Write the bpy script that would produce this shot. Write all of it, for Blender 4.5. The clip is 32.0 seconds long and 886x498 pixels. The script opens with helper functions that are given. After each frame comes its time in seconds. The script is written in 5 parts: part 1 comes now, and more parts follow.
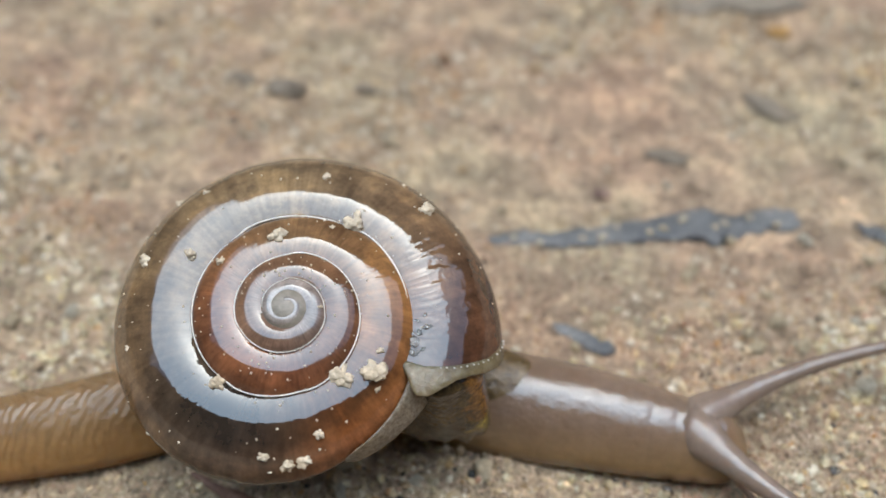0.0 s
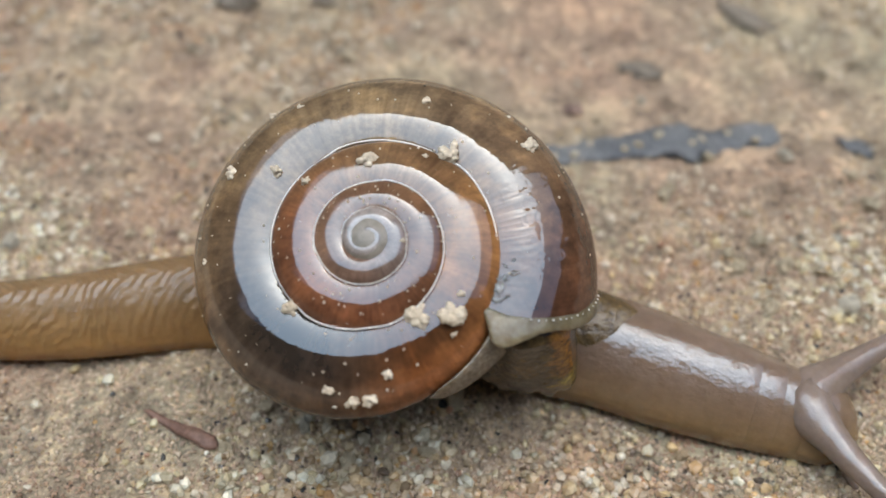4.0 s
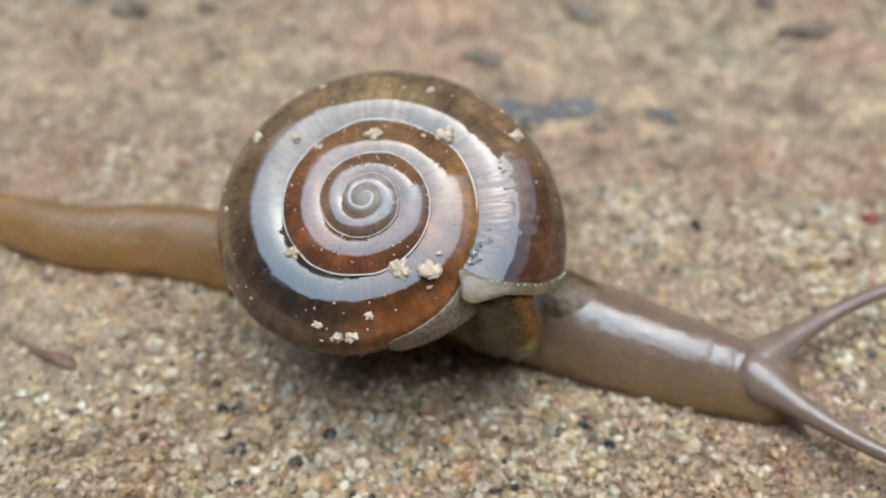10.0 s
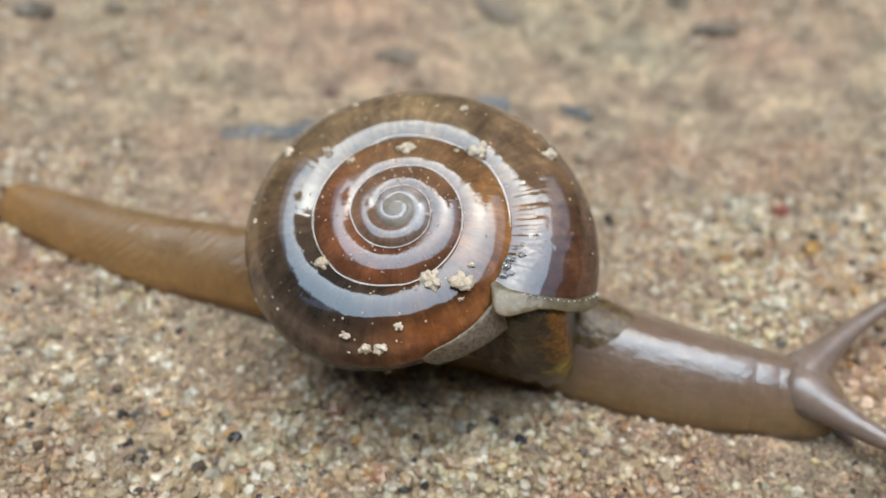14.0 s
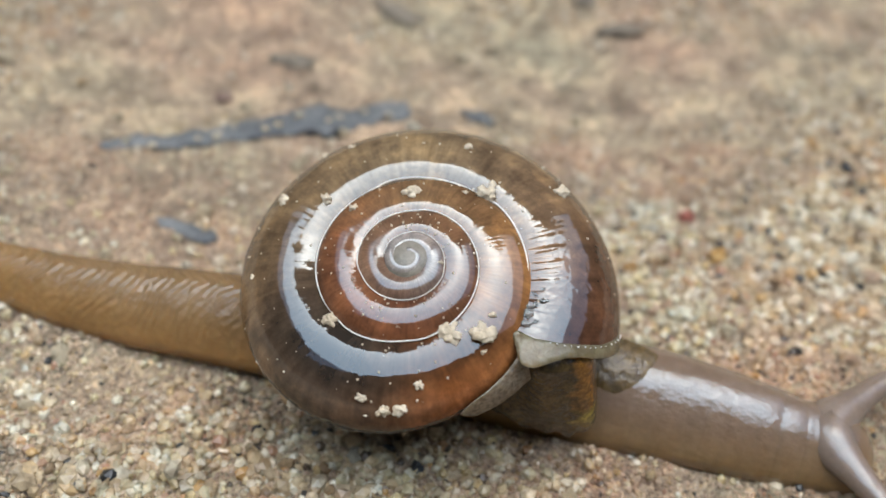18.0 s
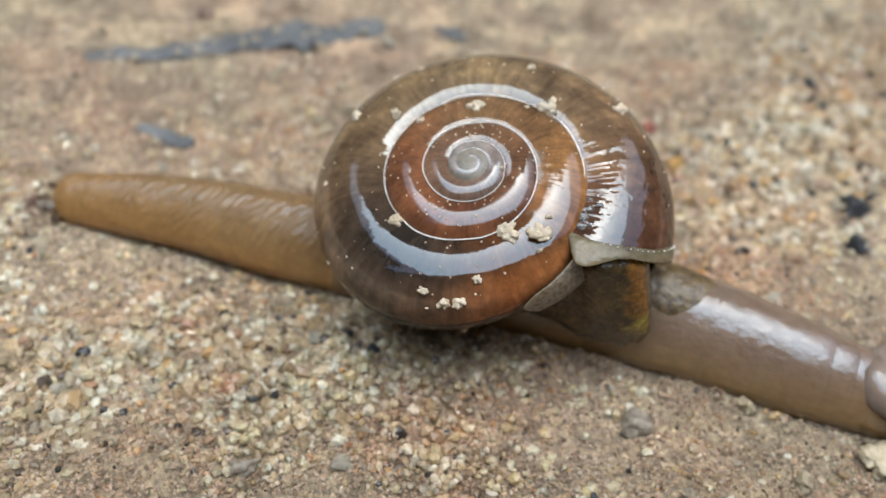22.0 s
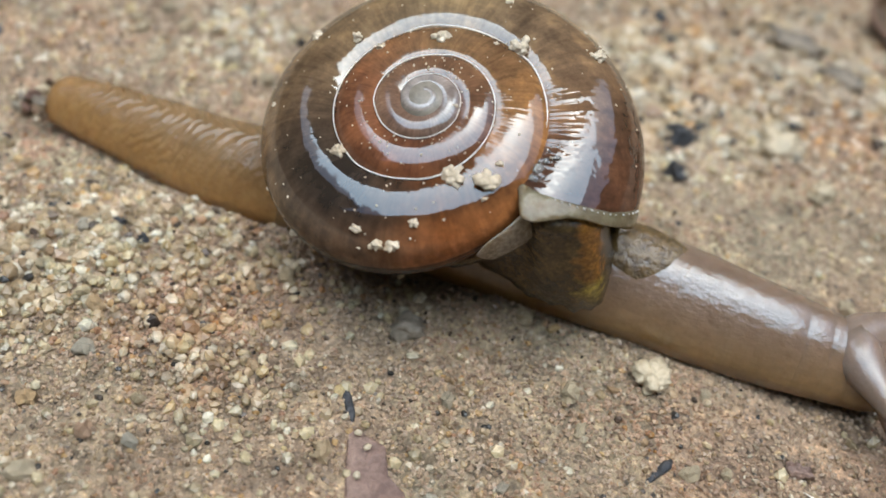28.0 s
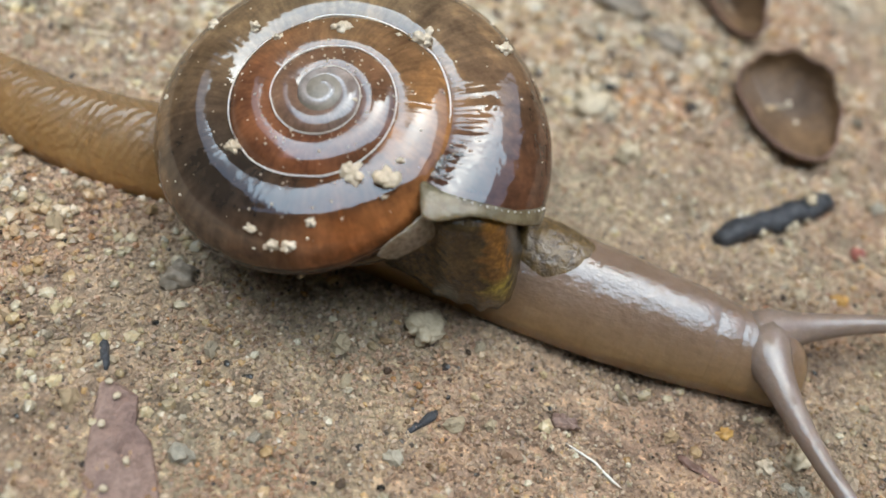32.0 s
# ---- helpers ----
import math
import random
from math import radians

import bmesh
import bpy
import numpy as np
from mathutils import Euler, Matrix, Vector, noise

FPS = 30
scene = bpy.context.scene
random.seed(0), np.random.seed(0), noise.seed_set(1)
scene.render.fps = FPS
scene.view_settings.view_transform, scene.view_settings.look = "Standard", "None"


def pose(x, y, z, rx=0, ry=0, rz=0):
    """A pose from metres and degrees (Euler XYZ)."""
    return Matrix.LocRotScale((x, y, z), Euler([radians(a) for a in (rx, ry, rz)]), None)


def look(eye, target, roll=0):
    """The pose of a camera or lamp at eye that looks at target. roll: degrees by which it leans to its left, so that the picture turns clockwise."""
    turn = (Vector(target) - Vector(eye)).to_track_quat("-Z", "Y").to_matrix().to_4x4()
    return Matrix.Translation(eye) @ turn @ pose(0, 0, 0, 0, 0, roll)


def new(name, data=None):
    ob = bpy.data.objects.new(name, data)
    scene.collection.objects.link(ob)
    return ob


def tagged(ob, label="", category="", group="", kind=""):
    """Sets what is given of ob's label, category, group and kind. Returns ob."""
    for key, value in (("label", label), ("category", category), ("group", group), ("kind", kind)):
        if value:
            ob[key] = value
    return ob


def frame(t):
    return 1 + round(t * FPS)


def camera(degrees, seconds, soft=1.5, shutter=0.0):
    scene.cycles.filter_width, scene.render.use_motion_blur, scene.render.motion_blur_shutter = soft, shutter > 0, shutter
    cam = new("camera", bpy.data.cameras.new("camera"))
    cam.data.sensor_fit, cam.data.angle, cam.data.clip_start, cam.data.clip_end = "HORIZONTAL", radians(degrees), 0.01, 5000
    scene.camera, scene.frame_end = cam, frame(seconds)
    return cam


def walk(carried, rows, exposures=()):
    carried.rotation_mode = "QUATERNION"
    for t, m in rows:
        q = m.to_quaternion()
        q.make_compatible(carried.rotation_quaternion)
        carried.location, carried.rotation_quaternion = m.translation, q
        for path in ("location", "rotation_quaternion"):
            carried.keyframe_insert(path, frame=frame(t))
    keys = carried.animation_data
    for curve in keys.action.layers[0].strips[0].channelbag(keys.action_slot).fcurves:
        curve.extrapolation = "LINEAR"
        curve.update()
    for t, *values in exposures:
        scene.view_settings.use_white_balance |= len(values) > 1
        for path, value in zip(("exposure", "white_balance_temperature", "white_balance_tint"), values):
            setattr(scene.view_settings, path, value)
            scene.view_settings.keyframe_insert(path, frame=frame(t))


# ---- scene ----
EXPOSURE = [(0, 1.25, 6600, 9), (3.5, 1.19, 6600, 10), (7, 1.2, 6600, 10), (10, 1.27, 6600, 9), (16, 1.27, 6600, 8), (25, 1.34, 6600, 8), (32, 1.37, 6650, 7)]
cam = camera(48.9, 32.0, soft=1.6)
PATH = [
    (0, (0.01226, -0.02271, 0.03255), (0.00873, 0.00559, 0.00450), -0.12),
    (0.5, (0.01246, -0.02266, 0.03243), (0.00919, 0.00564, 0.00435), -0.10),
    (1, (0.01237, -0.02266, 0.03255), (0.00924, 0.00554, 0.00435), 0.20),
    (1.5, (0.01262, -0.02245, 0.03206), (0.00970, 0.00536, 0.00346), 0.19),
    (2, (0.01281, -0.02228, 0.03179), (0.01007, 0.00536, 0.00301), 0.46),
    (2.5, (0.01285, -0.02216, 0.03154), (0.01041, 0.00529, 0.00255), 0.84),
    (3, (0.01327, -0.02079, 0.03149), (0.01156, 0.00642, 0.00222), 1.02),
    (3.5, (0.01186, -0.02142, 0.03058), (0.01023, 0.00534, 0.00089), 1.75),
    (5.5, (0.01240, -0.02076, 0.03132), (0.01026, 0.00502, 0.00081), 0.33),
    (6, (0.01281, -0.02078, 0.03171), (0.01073, 0.00524, 0.00140), 0.42),
    (6.5, (0.01318, -0.02018, 0.03186), (0.01201, 0.00652, 0.00210), 1.16),
    (7, (0.01293, -0.02075, 0.03162), (0.01157, 0.00580, 0.00173), 1.31),
    (7.5, (0.01323, -0.02073, 0.03160), (0.01196, 0.00589, 0.00177), 1.37),
    (8, (0.01348, -0.02213, 0.03173), (0.01208, 0.00515, 0.00251), 1.60),
    (8.5, (0.01683, -0.02511, 0.03156), (0.01527, 0.00197, 0.00216), 0.78),
    (9, (0.01768, -0.02718, 0.03172), (0.01651, -0.00008, 0.00232), 1.72),
    (9.5, (0.01886, -0.02792, 0.03200), (0.01734, -0.00039, 0.00301), 0.68),
    (10, (0.01935, -0.02787, 0.03238), (0.01783, -0.00020, 0.00354), 0.33),
    (10.5, (0.01953, -0.02771, 0.03232), (0.01801, -0.00005, 0.00346), 0.16),
    (11, (0.02004, -0.02838, 0.03209), (0.01851, -0.00049, 0.00346), 0.32),
    (11.5, (0.02016, -0.02875, 0.03213), (0.01873, -0.00093, 0.00342), 0.55),
    (12, (0.02042, -0.02853, 0.03212), (0.01914, -0.00069, 0.00343), 0.52),
    (12.5, (0.02047, -0.02837, 0.03202), (0.01970, -0.00046, 0.00339), 1.21),
    (13, (0.02067, -0.02789, 0.03183), (0.02041, -0.00002, 0.00313), 1.64),
    (13.5, (0.02076, -0.02798, 0.03175), (0.02095, 0.00022, 0.00339), 1.94),
    (15.5, (0.02105, -0.02695, 0.03025), (0.02365, 0.00096, 0.00171), 5.16),
    (16, (0.02147, -0.02654, 0.03040), (0.02452, 0.00136, 0.00191), 5.49),
    (16.5, (0.02162, -0.02630, 0.03036), (0.02532, 0.00182, 0.00215), 6.25),
    (17, (0.02186, -0.02622, 0.03064), (0.02545, 0.00189, 0.00241), 5.79),
    (17.5, (0.02219, -0.02607, 0.03065), (0.02591, 0.00208, 0.00248), 5.71),
    (18, (0.02221, -0.02608, 0.03042), (0.02596, 0.00203, 0.00221), 5.81),
    (18.5, (0.02223, -0.02565, 0.03026), (0.02628, 0.00195, 0.00160), 6.11),
    (19, (0.02302, -0.02612, 0.02999), (0.02679, 0.00094, 0.00078), 5.84),
    (19.5, (0.02316, -0.02619, 0.02995), (0.02703, 0.00075, 0.00063), 5.98),
    (20, (0.02341, -0.02645, 0.02968), (0.02747, 0.00032, 0.00024), 6.43),
    (20.5, (0.02332, -0.02649, 0.02975), (0.02743, 0.00029, 0.00033), 6.44),
    (21, (0.02312, -0.02671, 0.02973), (0.02704, -0.00004, 0.00018), 6.49),
    (21.5, (0.02346, -0.02738, 0.02996), (0.02689, -0.00037, 0.00066), 5.73),
    (22, (0.02448, -0.02928, 0.03025), (0.02746, -0.00237, 0.00081), 5.25),
    (22.5, (0.02559, -0.03001, 0.02983), (0.02799, -0.00387, -0.00035), 5.16),
    (23, (0.02770, -0.02963, 0.02974), (0.03042, -0.00355, -0.00047), 5.61),
    (23.5, (0.03013, -0.02945, 0.02918), (0.03383, -0.00305, -0.00065), 7.40),
    (24, (0.03126, -0.03027, 0.02818), (0.03517, -0.00429, -0.00198), 9.13),
    (24.5, (0.03183, -0.03027, 0.02819), (0.03586, -0.00452, -0.00215), 9.64),
    (25, (0.03172, -0.03019, 0.02816), (0.03578, -0.00452, -0.00224), 9.71),
    (25.5, (0.03175, -0.03041, 0.02820), (0.03615, -0.00416, -0.00167), 10.16),
    (27.5, (0.03192, -0.03049, 0.02765), (0.03637, -0.00408, -0.00206), 10.59),
    (28, (0.03176, -0.03100, 0.02755), (0.03593, -0.00450, -0.00212), 10.34),
    (28.5, (0.03261, -0.03107, 0.02750), (0.03665, -0.00419, -0.00186), 10.08),
    (29, (0.03499, -0.03147, 0.02711), (0.03958, -0.00459, -0.00215), 11.31),
    (29.5, (0.03578, -0.03109, 0.02682), (0.04130, -0.00458, -0.00262), 12.78),
    (30, (0.03644, -0.03146, 0.02718), (0.04222, -0.00510, -0.00234), 13.44),
    (30.5, (0.03725, -0.03124, 0.02791), (0.04392, -0.00431, -0.00090), 14.01),
    (31, (0.03726, -0.03176, 0.02810), (0.04397, -0.00511, -0.00096), 14.30),
    (31.5, (0.03726, -0.03198, 0.02767), (0.04351, -0.00611, -0.00219), 14.35),
    (32, (0.03743, -0.03160, 0.02729), (0.04423, -0.00585, -0.00256), 15.49),
]
walk(cam, [(t, look(eye, target, roll)) for t, eye, target, roll in PATH], EXPOSURE)
# A phone held close: the ground behind and before the shell falls out of focus.
cam.data.dof.use_dof = True
cam.data.dof.focus_distance = 0.0318
cam.data.dof.aperture_fstop = 45.0

# ---- light: a bright overcast sky, narrowed by walls added out of view ----
world = bpy.data.worlds.new("sky")
scene.world = world
world.use_nodes = True
wn = world.node_tree.nodes
sky = wn.new("ShaderNodeTexSky")
sky.sky_type = "NISHITA"
sky.sun_disc = False
sky.sun_elevation = radians(72)
sky.sun_rotation = radians(10)
sky.air_density, sky.dust_density, sky.ozone_density = 1.0, 5.0, 1.0
world.node_tree.links.new(sky.outputs[0], wn["Background"].inputs[0])
wn["Background"].inputs[1].default_value = 0.12
sun_data = bpy.data.lights.new("sun", "SUN")
sun_data.energy, sun_data.angle, sun_data.color = 1.5, radians(74), (0.78, 0.94, 1.09)
sun = new("sun", sun_data)
sun.matrix_world = look((-0.2, -0.5, 5), (0, 0, 0))

# ---- materials ----
def material(name, rough=0.6, spec=0.5):
    m = bpy.data.materials.new(name)
    m.use_nodes = True
    b = m.node_tree.nodes["Principled BSDF"]
    b.inputs["Roughness"].default_value = rough
    b.inputs["Specular IOR Level"].default_value = spec
    return m, m.node_tree, b


def node(tree, kind, **values):
    n = tree.nodes.new(kind)
    for key, value in values.items():
        n.inputs[key].default_value = value
    return n


def ramp(tree, source, stops):
    r = tree.nodes.new("ShaderNodeValToRGB")
    while len(r.color_ramp.elements) < len(stops):
        r.color_ramp.elements.new(0.5)
    for e, (at, col) in zip(r.color_ramp.elements, stops):
        e.position, e.color = at, (*col, 1)
    tree.links.new(source, r.inputs[0])
    return r.outputs[0]


def noise_of(tree, scale, detail=4.0, rough=0.6, coords=None):
    n = node(tree, "ShaderNodeTexNoise", Scale=scale, Detail=detail, Roughness=rough)
    if coords is None:
        c = tree.nodes.new("ShaderNodeTexCoord")
        coords = c.outputs["Object"]
    tree.links.new(coords, n.inputs["Vector"])
    return n.outputs["Fac"]


def mixed(tree, fac, a, b, mode="MIX"):
    m = tree.nodes.new("ShaderNodeMix")
    m.data_type, m.blend_type = "RGBA", mode
    for value, socket in ((fac, m.inputs[0]), (a, m.inputs[6]), (b, m.inputs[7])):
        if isinstance(value, (int, float)):
            socket.default_value = value
        elif isinstance(value, tuple):
            socket.default_value = (*value, 1)
        else:
            tree.links.new(value, socket)
    return m.outputs[2]


def bumped(tree, bsdf, height, strength, distance):
    n = node(tree, "ShaderNodeBump", Strength=strength, Distance=distance)
    tree.links.new(height, n.inputs["Height"])
    tree.links.new(n.outputs[0], bsdf.inputs["Normal"])
    return n

CM = 0.01


def textured(name, scales, colours, rough, bump, ior=1.5, sub=0.0):
    """A grained material: a broad and a fine noise choose the colour, the fine one also gives the relief."""
    m, tree, b = material(name, rough, 0.5)
    broad, fine = noise_of(tree, scales[0], 3), noise_of(tree, scales[1], 5)
    base = ramp(tree, broad, [(0.3, colours[0]), (0.7, colours[1])])
    col = mixed(tree, 0.6, base, ramp(tree, fine, [(0.37, colours[2]), (0.6, (1, 1, 1))]), "MULTIPLY")
    tree.links.new(col, b.inputs["Base Color"])
    bumped(tree, b, fine, 0.6, bump)
    b.inputs["IOR"].default_value = ior
    if sub:
        b.inputs["Subsurface Weight"].default_value = sub
        b.inputs["Subsurface Radius"].default_value = (0.00113, 0.000677, 0.000365)
        b.inputs["Subsurface Scale"].default_value = 1.0
    return m


def shaded(tree, col, bsdf, matte):
    """Phone's shade painted as a darker, glossier, ragged-edged round of ground, a metre across."""
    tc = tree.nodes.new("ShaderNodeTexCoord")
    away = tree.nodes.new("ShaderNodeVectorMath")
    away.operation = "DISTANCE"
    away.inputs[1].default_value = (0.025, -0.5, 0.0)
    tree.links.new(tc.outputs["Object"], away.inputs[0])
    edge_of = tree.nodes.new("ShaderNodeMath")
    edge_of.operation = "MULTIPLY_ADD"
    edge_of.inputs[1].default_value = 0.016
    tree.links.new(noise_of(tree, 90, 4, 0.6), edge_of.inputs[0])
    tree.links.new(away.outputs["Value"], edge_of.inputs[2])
    # wet: share of the painted shade tone and of its gloss
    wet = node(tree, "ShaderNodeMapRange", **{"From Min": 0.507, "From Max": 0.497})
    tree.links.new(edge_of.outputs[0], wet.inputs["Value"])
    gloss = node(tree, "ShaderNodeMapRange", **{"To Min": matte, "To Max": matte * 0.7})
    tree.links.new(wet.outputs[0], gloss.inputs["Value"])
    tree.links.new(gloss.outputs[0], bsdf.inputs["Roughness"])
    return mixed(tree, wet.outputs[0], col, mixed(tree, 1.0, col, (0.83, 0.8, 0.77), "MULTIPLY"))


def soil_material():
    m, tree, b = material("damp_soil", 0.7, 0.4)
    broad, mid, fine = noise_of(tree, 70, 4), noise_of(tree, 420, 5, 0.65), noise_of(tree, 6000, 3)
    cells = node(tree, "ShaderNodeTexVoronoi", Scale=4200.0)
    cells.feature = "SMOOTH_F1"
    cells.inputs["Smoothness"].default_value = 0.7
    tc = tree.nodes.new("ShaderNodeTexCoord")
    tree.links.new(tc.outputs["Object"], cells.inputs["Vector"])
    base = ramp(tree, broad, [(0.34, (0.38, 0.258, 0.185)), (0.46, (0.385, 0.29, 0.21)), (0.56, (0.375, 0.305, 0.215)), (0.68, (0.36, 0.315, 0.225))])
    base = mixed(tree, 0.75, base, ramp(tree, mid, [(0.34, (0.36, 0.32, 0.28)), (0.47, (0.95, 0.93, 0.91)), (0.66, (1.75, 1.7, 1.55))]), "MULTIPLY")
    gray = tree.nodes.new("ShaderNodeSeparateColor")
    tree.links.new(cells.outputs["Color"], gray.inputs[0])
    speck = ramp(tree, gray.outputs[0], [(0.0, (0.35, 0.34, 0.33)), (0.12, (0.8, 0.78, 0.74)), (0.6, (1.0, 1.0, 1.0)), (0.95, (1.5, 1.45, 1.35))])
    mottle = ramp(tree, noise_of(tree, 2400, 5, 0.75), [(0.36, (0.38, 0.34, 0.32)), (0.46, (0.9, 0.88, 0.86)), (0.56, (1.08, 1.07, 1.03)), (0.66, (1.9, 1.8, 1.65))])
    base = mixed(tree, 0.8, base, mottle, "MULTIPLY")
    tree.links.new(shaded(tree, mixed(tree, 0.6, base, speck, "MULTIPLY"), b, 0.7), b.inputs["Base Color"])
    height = tree.nodes.new("ShaderNodeMath")
    height.operation = "SUBTRACT"
    tree.links.new(fine, height.inputs[0])
    tree.links.new(cells.outputs["Distance"], height.inputs[1])
    bumped(tree, b, height.outputs[0], 0.9, 0.00018)
    return m


def grain_material(name, stops, rough, clear):
    """Quartz sand: every grain has its own colour."""
    m, tree, b = material(name, rough, 0.5)
    geo = tree.nodes.new("ShaderNodeNewGeometry")
    col = ramp(tree, geo.outputs["Random Per Island"], stops)
    col = mixed(tree, 0.5, col, ramp(tree, noise_of(tree, 5000, 3), [(0.3, (0.6, 0.57, 0.52)), (0.7, (1.1, 1.1, 1.1))]), "MULTIPLY")
    col = mixed(tree, 0.85, col, ramp(tree, noise_of(tree, 120, 5, 0.65), [(0.36, (1.07, 0.88, 0.8)), (0.45, (1.02, 0.94, 0.89)), (0.53, (1.02, 1.05, 1.04)), (0.66, (1.32, 1.38, 1.38))]), "MULTIPLY")
    col = mixed(tree, 0.8, col, ramp(tree, noise_of(tree, 900, 3, 0.6), [(0.33, (0.5, 0.46, 0.43)), (0.45, (0.95, 0.93, 0.92)), (0.62, (1.25, 1.23, 1.2))]), "MULTIPLY")
    tree.links.new(shaded(tree, col, b, rough), b.inputs["Base Color"])
    if clear:
        b.inputs["Subsurface Weight"].default_value = clear
        b.inputs["Subsurface Radius"].default_value = (0.0006, 0.0005, 0.0004)
        b.inputs["Subsurface Scale"].default_value = 1.0
    bumped(tree, b, noise_of(tree, 9000, 2), 0.5, 0.00006)
    return m


def stone_material():
    """Single larger stones: each object has its own colour."""
    m, tree, b = material("stone", 0.45, 0.5)
    info = tree.nodes.new("ShaderNodeObjectInfo")
    col = ramp(tree, info.outputs["Random"], [
        (0.0, (0.175, 0.153, 0.117)), (0.04, (0.367, 0.306, 0.211)), (0.25, (0.471, 0.383, 0.25)), (0.45, (0.506, 0.425, 0.296)), (0.6, (0.436, 0.297, 0.156)), (0.7, (0.367, 0.34, 0.273)), (0.85, (0.594, 0.535, 0.413)), (0.96, (0.402, 0.264, 0.172))])
    col = mixed(tree, 0.6, col, ramp(tree, noise_of(tree, 4000, 4), [(0.3, (0.55, 0.52, 0.48)), (0.7, (1.15, 1.12, 1.08))]), "MULTIPLY")
    tree.links.new(col, b.inputs["Base Color"])
    bumped(tree, b, noise_of(tree, 7000, 3), 0.5, 0.0001)
    return m


def skin_material(name, low, high, ridges, wet, blur, relief):
    """Wet skin: paler and greyer on the back, yellower at the hem; the tail has a herringbone of furrows."""
    m, tree, b = material(name, 0.32, 0.5)
    tc = tree.nodes.new("ShaderNodeTexCoord")
    xyz = tree.nodes.new("ShaderNodeSeparateXYZ")
    tree.links.new(tc.outputs["Object"], xyz.inputs[0])
    up = node(tree, "ShaderNodeMapRange", **{"From Min": 0.0002, "From Max": 0.0026})
    tree.links.new(xyz.outputs[2], up.inputs["Value"])
    base = ramp(tree, up.outputs[0], [(0.0, low), (0.25, tuple(v * 1.15 for v in low)), (0.85, high)])
    fine = noise_of(tree, 2600, 5, 0.7)
    base = mixed(tree, 0.5, base, ramp(tree, fine, [(0.3, (0.72, 0.68, 0.62)), (0.7, (1.12, 1.1, 1.08))]), "MULTIPLY")
    base = mixed(tree, 0.5, base, ramp(tree, noise_of(tree, 500, 3), [(0.35, (0.8, 0.76, 0.7)), (0.65, (1.1, 1.1, 1.1))]), "MULTIPLY")
    tree.links.new(base, b.inputs["Base Color"])
    side = tree.nodes.new("ShaderNodeMath")
    side.operation = "ABSOLUTE"
    tree.links.new(xyz.outputs[1], side.inputs[0])
    slant = tree.nodes.new("ShaderNodeMath")
    slant.operation = "MULTIPLY_ADD"
    slant.inputs[1].default_value = -0.9
    tree.links.new(side.outputs[0], slant.inputs[0])
    tree.links.new(xyz.outputs[0], slant.inputs[2])
    wave = tree.nodes.new("ShaderNodeMath")
    wave.operation = "MULTIPLY"
    wave.inputs[1].default_value = 14000.0
    wander = tree.nodes.new("ShaderNodeMath")
    wander.operation = "MULTIPLY_ADD"
    wander.inputs[1].default_value = 0.0022
    tree.links.new(noise_of(tree, 260, 3), wander.inputs[0])
    tree.links.new(slant.outputs[0], wander.inputs[2])
    tree.links.new(wander.outputs[0], wave.inputs[0])
    sine = tree.nodes.new("ShaderNodeMath")
    sine.operation = "SINE"
    tree.links.new(wave.outputs[0], sine.inputs[0])
    patchy = tree.nodes.new("ShaderNodeMath")
    patchy.operation = "MULTIPLY"
    tree.links.new(noise_of(tree, 420, 2), patchy.inputs[0])
    tree.links.new(up.outputs[0], patchy.inputs[1])
    fade = tree.nodes.new("ShaderNodeMath")
    fade.operation = "MULTIPLY"
    tree.links.new(sine.outputs[0], fade.inputs[0])
    tree.links.new(patchy.outputs[0], fade.inputs[1])
    total = tree.nodes.new("ShaderNodeMath")
    total.operation = "MULTIPLY_ADD"
    total.inputs[1].default_value = ridges
    tree.links.new(fade.outputs[0], total.inputs[0])
    along = tree.nodes.new("ShaderNodeMapping")
    along.inputs["Scale"].default_value = (0.7, 1.0, 1.0)
    tree.links.new(tc.outputs["Object"], along.inputs[0])
    tree.links.new(noise_of(tree, 1900, 4, 0.65, along.outputs[0]), total.inputs[2])
    bumped(tree, b, total.outputs[0], relief, 0.00034)
    b.inputs["Roughness"].default_value = blur
    b.inputs["IOR"].default_value = 1.45 + 0.2 * wet
    b.inputs["Specular IOR Level"].default_value = 0.5
    b.inputs["Specular Tint"].default_value = (0.82, 0.93, 1.0, 1)
    b.inputs["Subsurface Weight"].default_value = 0.25
    b.inputs["Subsurface Radius"].default_value = (0.0010, 0.0006, 0.0003)
    b.inputs["Subsurface Scale"].default_value = 1.0
    return m


